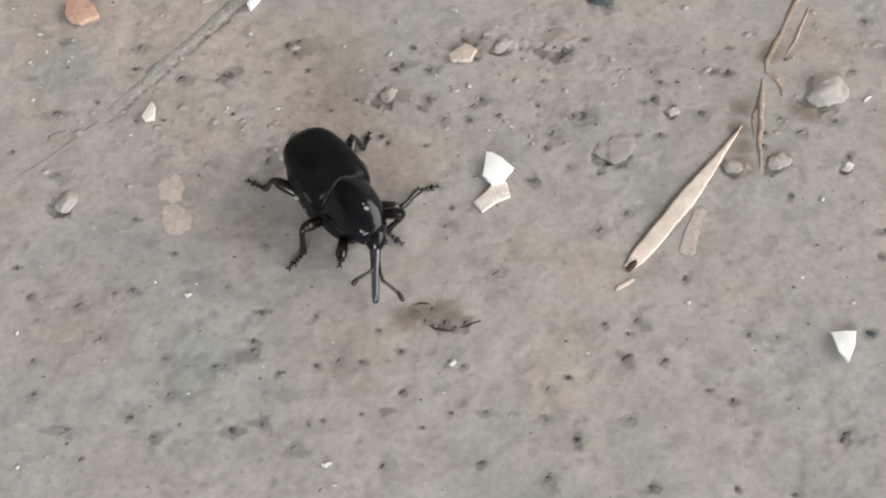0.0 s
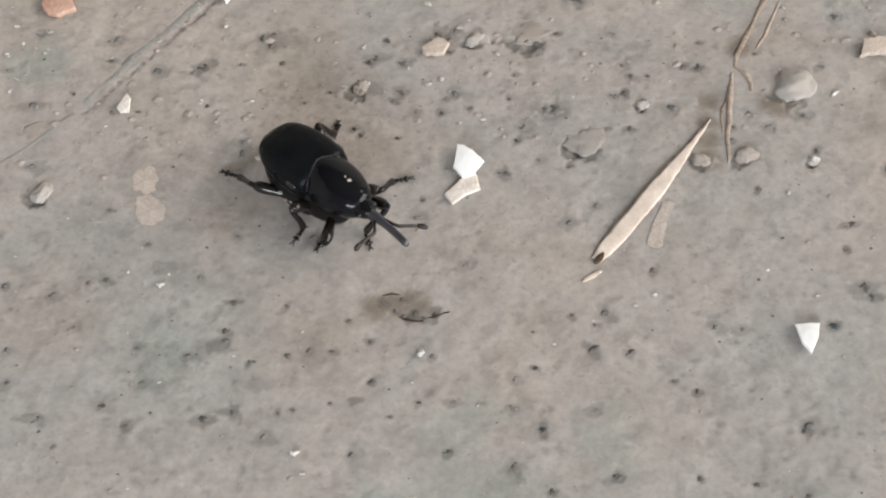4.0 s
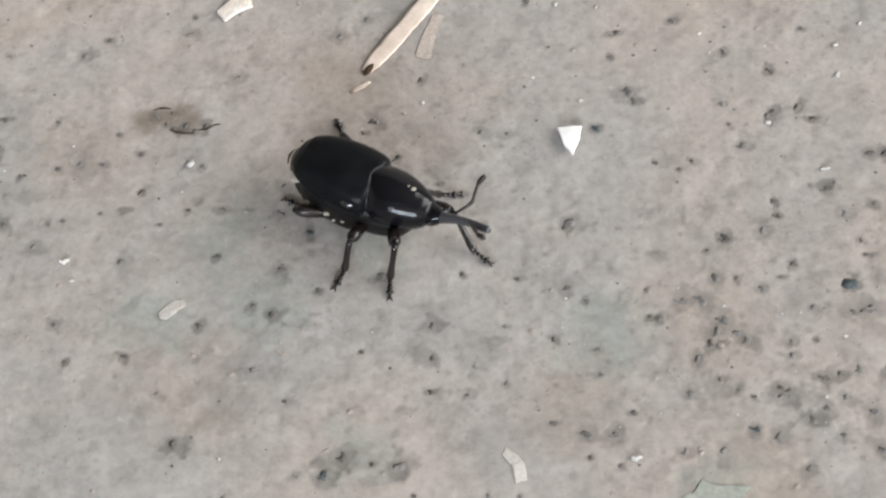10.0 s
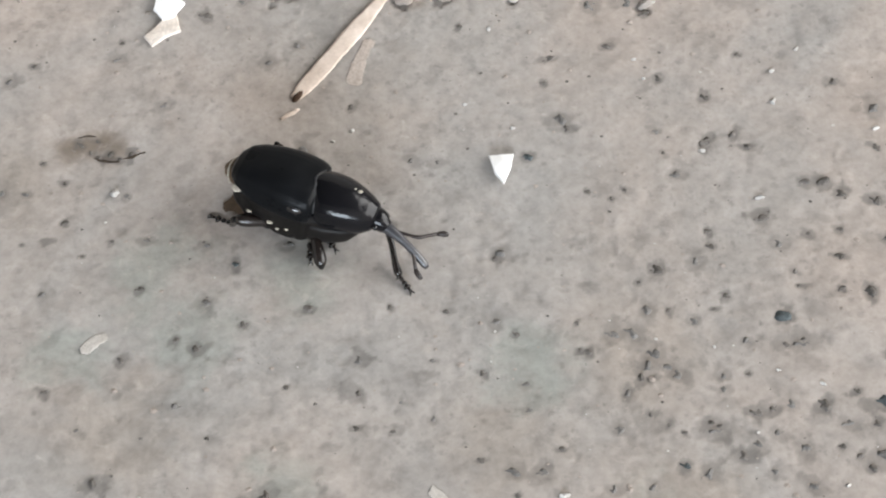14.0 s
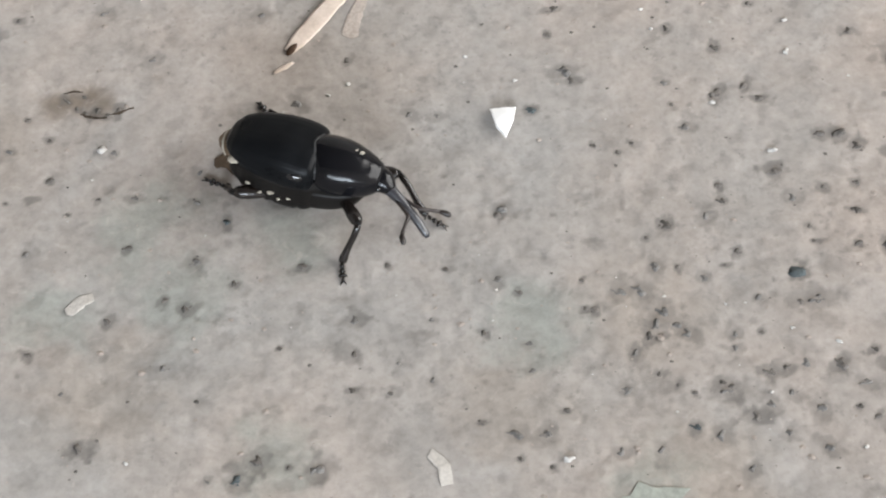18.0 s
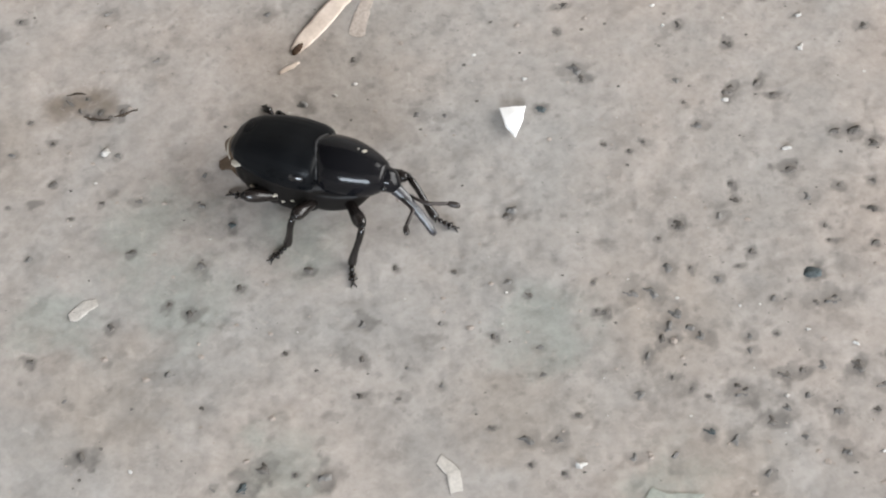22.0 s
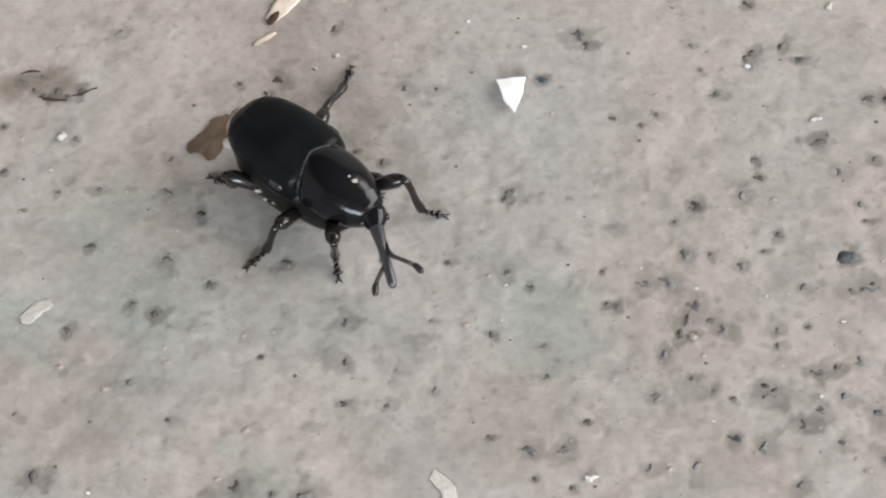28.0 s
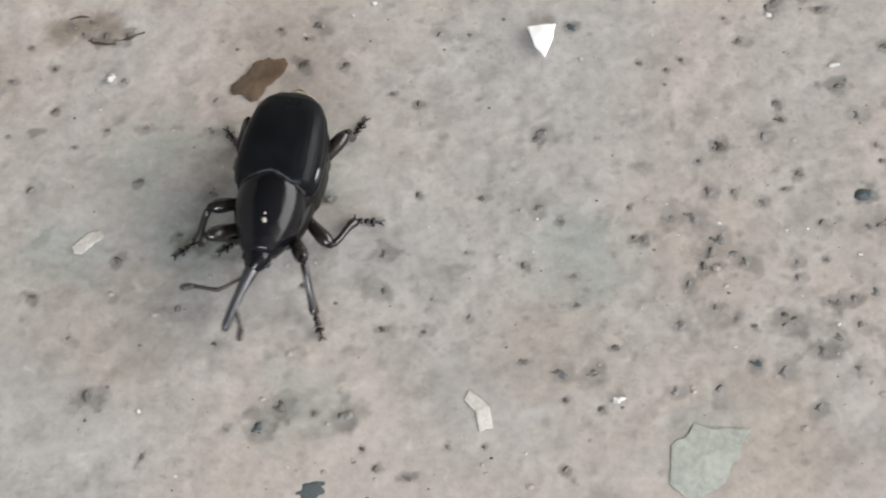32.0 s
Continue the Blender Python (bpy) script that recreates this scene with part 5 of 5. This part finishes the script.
    front_left = [
        (0, -16.36, -6.59),
        (1, -14.84, -12.09),
        (2, -15.41, -8.06),
        (5, -16.99, -8.85),
        (6, -4.33, -6.07),
        (7, 12.80, -20.55),
        (8, 20.90, -38.16),
        (9, 24.78, -41.51),
        (10, 25.59, -41.48),
        (11, 24.49, -41.58),
        (12, 24.70, -41.60),
        (13, 24.39, -41.01),
        (14, 24.62, -40.86),
        (17, 24.61, -32.37),
        (18, 28.76, -38.15),
        (19, 28.81, -38.17),
        (20, 28.77, -38.19),
        (21, 28.88, -38.09),
        (22, 29.03, -38.17),
        (23, 28.94, -38.14),
        (24, 28.13, -38.07),
        (25, 28.80, -38.56),
        (28, 28.66, -38.34),
        (29, 27.61, -39.32),
        (30, 22.18, -41.62),
        (31, 19.19, -42.90),
        (32, 11.73, -58.79),
    ]
    middle_right = [
        (0, -30.46, -9.82),
        (1, -30.66, -9.56),
        (2, -30.66, -9.61),
        (5, -24.94, -7.64),
        (6, -26.68, -6.57),
        (7, -7.77, -27.47),
        (8, -0.02, -39.13),
        (9, 7.59, -35.93),
        (10, 7.07, -43.86),
        (11, 10.55, -37.39),
        (12, 11.81, -39.24),
        (13, 10.74, -40.13),
        (14, 13.09, -36.20),
        (17, 7.49, -35.11),
        (18, 8.68, -32.27),
        (19, 8.21, -40.92),
        (20, 8.32, -40.74),
        (21, 8.54, -40.82),
        (22, 8.57, -40.83),
        (23, 8.44, -40.73),
        (24, 9.16, -33.57),
        (25, 8.74, -35.71),
        (28, 8.77, -42.62),
        (29, 6.98, -45.22),
        (30, 6.38, -50.65),
        (31, 6.44, -50.71),
        (32, -2.84, -48.01),
    ]
    middle_left = [
        (0, -11.90, 2.23),
        (1, -12.07, 2.31),
        (2, -11.55, 2.17),
        (5, -11.43, 2.28),
        (6, -12.35, 3.00),
        (7, 3.60, -9.42),
        (8, 17.19, -24.86),
        (9, 23.31, -30.85),
        (10, 22.51, -31.35),
        (11, 18.70, -28.90),
        (12, 19.29, -29.17),
        (13, 19.49, -28.12),
        (14, 19.63, -27.83),
        (17, 19.32, -29.46),
        (18, 20.35, -29.14),
        (19, 20.65, -28.53),
        (20, 20.73, -29.00),
        (21, 20.66, -29.07),
        (22, 20.76, -29.42),
        (23, 20.87, -29.56),
        (24, 20.44, -28.62),
        (25, 20.67, -29.72),
        (28, 22.46, -35.16),
        (29, 23.26, -39.46),
        (30, 19.39, -42.52),
        (31, 17.14, -43.47),
        (32, 18.11, -45.84),
    ]
    hind_right = [
        (0, -36.47, 4.34),
        (1, -36.51, 4.29),
        (2, -36.43, 4.25),
        (5, -36.34, 4.50),
        (6, -36.28, 4.15),
        (7, -19.23, -9.57),
        (8, -6.87, -22.55),
        (9, 0.50, -31.85),
        (10, 1.40, -30.83),
        (11, 1.01, -29.99),
        (12, 1.81, -30.06),
        (13, 1.24, -30.49),
        (14, 1.49, -28.85),
        (17, 1.07, -30.31),
        (18, 1.93, -29.81),
        (19, 3.94, -31.69),
        (20, 4.07, -31.63),
        (21, 4.01, -31.72),
        (22, 4.11, -31.58),
        (23, 3.88, -31.30),
        (24, 3.45, -33.77),
        (25, 4.48, -32.52),
        (28, 5.17, -31.36),
        (29, 4.79, -31.76),
        (30, 4.46, -32.66),
        (31, 3.08, -34.20),
        (32, 2.40, -32.81),
    ]
    hind_left = [
        (0, -20.84, 11.56),
        (1, -21.40, 11.56),
        (2, -21.30, 11.65),
        (5, -21.40, 12.50),
        (6, -21.04, 12.03),
        (7, -3.04, -2.67),
        (8, 8.60, -18.01),
        (9, 7.89, -19.72),
        (10, 7.90, -19.24),
        (11, 7.44, -22.73),
        (12, 8.01, -22.85),
        (13, 8.02, -19.00),
        (14, 8.23, -21.84),
        (17, 8.29, -19.31),
        (18, 8.14, -19.27),
        (19, 8.31, -19.13),
        (20, 8.08, -19.28),
        (21, 8.18, -19.21),
        (22, 8.14, -19.57),
        (23, 8.27, -19.11),
        (24, 8.04, -19.03),
        (25, 8.14, -18.86),
        (28, 20.43, -18.09),
        (29, 19.74, -26.89),
        (30, 17.03, -27.73),
        (31, 16.71, -27.74),
        (32, 17.07, -32.80),
    ]
    snout = [
        (0, -33, -15),
        (0.5, -19, -31),
        (1, -7, 1),
        (1.5, -10, -7),
        (2, -4, -4),
        (2.5, 13, 13),
        (4.5, -4, -0),
        (5, -24, -21),
        (5.5, -23, -18),
        (6, 5, -22),
        (6.5, -17, 15),
        (7, -2, -0),
        (7.5, -20, -1),
        (8, 10, 5),
        (8.5, -15, 5),
        (9, -13, 0),
        (9.5, -15, 5),
        (10, -3, 25),
        (10.5, -29, 8),
        (11, -24, -16),
        (12, -38, -19),
        (13, -13, -16),
        (14, -16, -13),
        (14.5, 13, -3),
        (16.5, 13, -14),
        (17, 23, -27),
        (18, -26, -19),
        (19, -33, -15),
        (20, -32, -12),
        (21, -27, -14),
        (22, -15, -33),
        (23, -31, -9),
        (24, 1, -3),
        (25, -38, -1),
        (25.5, -29, -11),
        (27.5, -39, 14),
        (28, -34, 4),
        (28.5, -15, 12),
        (29, -11, 2),
        (29.5, 19, -25),
        (30, -19, -2),
        (30.5, 2, 3),
        (31, 11, -14),
        (31.5, -8, 6),
        (32, -13, -1),
    ]
    antenna_right = [
        (0, -57, 25),
        (1, -54, -7),
        (2, -44, 8),
        (5, -71, 16),
        (6, -12, -29),
        (7, -37, 15),
        (8, -3, -1),
        (9, -48, 0),
        (10, -16, 24),
        (11, -56, -9),
        (12, -75, -29),
        (13, -26, -22),
        (14, -29, -19),
        (17, -34, -29),
        (18, -64, -4),
        (19, -75, 19),
        (20, -74, -2),
        (21, -66, 3),
        (22, -64, 8),
        (23, -64, 9),
        (24, -33, 18),
        (25, -51, -7),
        (28, -47, -2),
        (29, -39, 23),
        (30, -32, -8),
        (31, -2, -20),
        (32, -67, 8),
    ]
    antenna_left = [
        (0, -3, -16),
        (1, 7, 25),
        (2, 70, -12),
        (5, 16, -3),
        (6, 23, -11),
        (7, 38, 4),
        (8, 64, 13),
        (9, -0, -6),
        (10, 74, 25),
        (11, 7, 2),
        (12, -28, 23),
        (13, 19, 4),
        (14, 17, 7),
        (17, 39, 4),
        (18, -2, -6),
        (19, 10, -2),
        (20, 3, -9),
        (21, 7, -7),
        (22, 8, -7),
        (23, 9, -8),
        (24, 41, 23),
        (25, 4, -8),
        (28, -10, 12),
        (29, 27, -3),
        (30, 9, -9),
        (31, 58, -14),
        (32, -0, -7),
    ]
    feet = {"front_right": front_right, "front_left": front_left, "middle_right": middle_right, "middle_left": middle_left, "hind_right": hind_right, "hind_left": hind_left}
    times = sorted({k * 0.5 for k in range(65)} | {r[0] for r in body})
    carried = []
    keys = {}
    for t in times:
        x, y, turn, dip = ease(body, t)
        lean = ease([(0, 0), (9.5, 0), (11, -9), (26, -9), (28, 0)], t)[0]
        m = pose(x * MM, (y - 0.85) * MM, 4.2 * MM, 0, dip, turn) @ pose(0, 0, 0, lean) @ pose(0, 0, -3 * MM)
        carried.append((t, m))
        back = m.inverted()
        yaw, rise = ease(snout, t)
        nod = pose(0, 0, 0, 0, -rise, yaw)
        head_at = Matrix.Translation(NECK * MM) @ nod
        keys.setdefault("head", []).append((t, head_at))
        for side, rows, s in (("right", antenna_right, -1), ("left", antenna_left, 1)):
            yaw, rise = ease(rows, t)
            base = head_at @ Vector((2.6 * MM, s * 0.42 * MM, 0.02 * MM))
            keys.setdefault(side, []).append((t, Matrix.Translation(base) @ pose(0, 0, 0, 0, -rise, yaw)))
        for name, (hip, (thigh, shin, foot)) in LEGS.items():
            rows = feet[name]
            fx, fy = ease(rows, t)
            lift = 0.0
            for a, b in zip(rows, rows[1:]):
                if a[0] < t < b[0] and math.hypot(b[1] - a[1], b[2] - a[2]) > 3:
                    lift = 1.1 * math.sin(math.pi * (t - a[0]) / (b[0] - a[0]))
            tip = back @ (Vector((fx, fy, float(ground_height(fx, fy)) + 0.12 + lift)) * MM) / MM
            hip = Vector(hip)
            flat = hip - tip
            flat.z = 0
            ankle = tip + flat.normalized() * foot * 0.94 + Vector((0, 0, 0.42))
            reach = ankle - hip
            far, near = (thigh + shin) * 0.985, abs(thigh - shin) + 1.6
            span = max(near, min(far, reach.length))
            ankle = hip + reach.normalized() * span
            way = reach.normalized()
            out = Vector((0.75 if "front" in name else -0.1 if "middle" in name else -0.8, -0.55 if "right" in name else 0.55, 0.55 if "hind" in name else 1.0))
            if name in ("front_right", "middle_right") and reach.length < 6.5 and t > 9.5:
                out = Vector((0.15, -0.15, 1.0))
            if name == "hind_right":
                out = Vector((-1.0, -0.5, 0.12))
            if name == "middle_left":
                out = Vector((0.6, 0.3, 0.05))
            bend = (out - way * out.dot(way)).normalized()
            part_way = (thigh ** 2 - shin ** 2 + span ** 2) / (2 * span)
            knee = hip + way * part_way + bend * math.sqrt(max(0.0, thigh ** 2 - part_way ** 2))
            toe = tip if (tip - ankle).length > 0.5 else ankle + Vector((0, 0, -1))
            for k, m3 in enumerate((aimed(hip, knee, bend), aimed(knee, ankle, bend), aimed(ankle, toe, Vector((0, 0, 1))))):
                keys.setdefault((name, k), []).append((t, m3))
    # the dropping stays inside the belly until it is left on the floor
    rest = Matrix.Translation(DROPPING.location)
    inside = Matrix.Translation((-5.0 * MM, 0, 3.4 * MM))
    walk(DROPPING, [(t, m @ inside) for t, m in carried if t <= 10] + [(11, rest), (32, rest)])
    # the gnat comes in low from beyond one end of the floor and leaves at the other
    flight = [(0, 128, -95, 1.2, 150), (5.5, 128, -95, 1.2, 150), (5.8, 52, -52, 4, 110), (5.9, 45.6, -38, 4, 95), (6.0, 46.0, -31.2, 4, 96), (6.1, 47.8, -27, 5, 90), (6.2, 49.5, -20, 8, 85), (6.5, 58, 70, 40, 80), (7.0, 75, 160, 1.2, 70), (32, 75, 160, 1.2, 70)]
    walk(GNAT, [(t, pose(x * MM, y * MM, z * MM, 0, 0, turn)) for t, x, y, z, turn in flight])
    walk(WEEVIL, carried)
    walk(HEAD, keys["head"])
    for side, ob in FEELERS.items():
        walk(ob, keys[side])
    for name, pieces in LEG_PIECES.items():
        for k, ob in enumerate(pieces):
            walk(ob, keys[name, k])


motions()
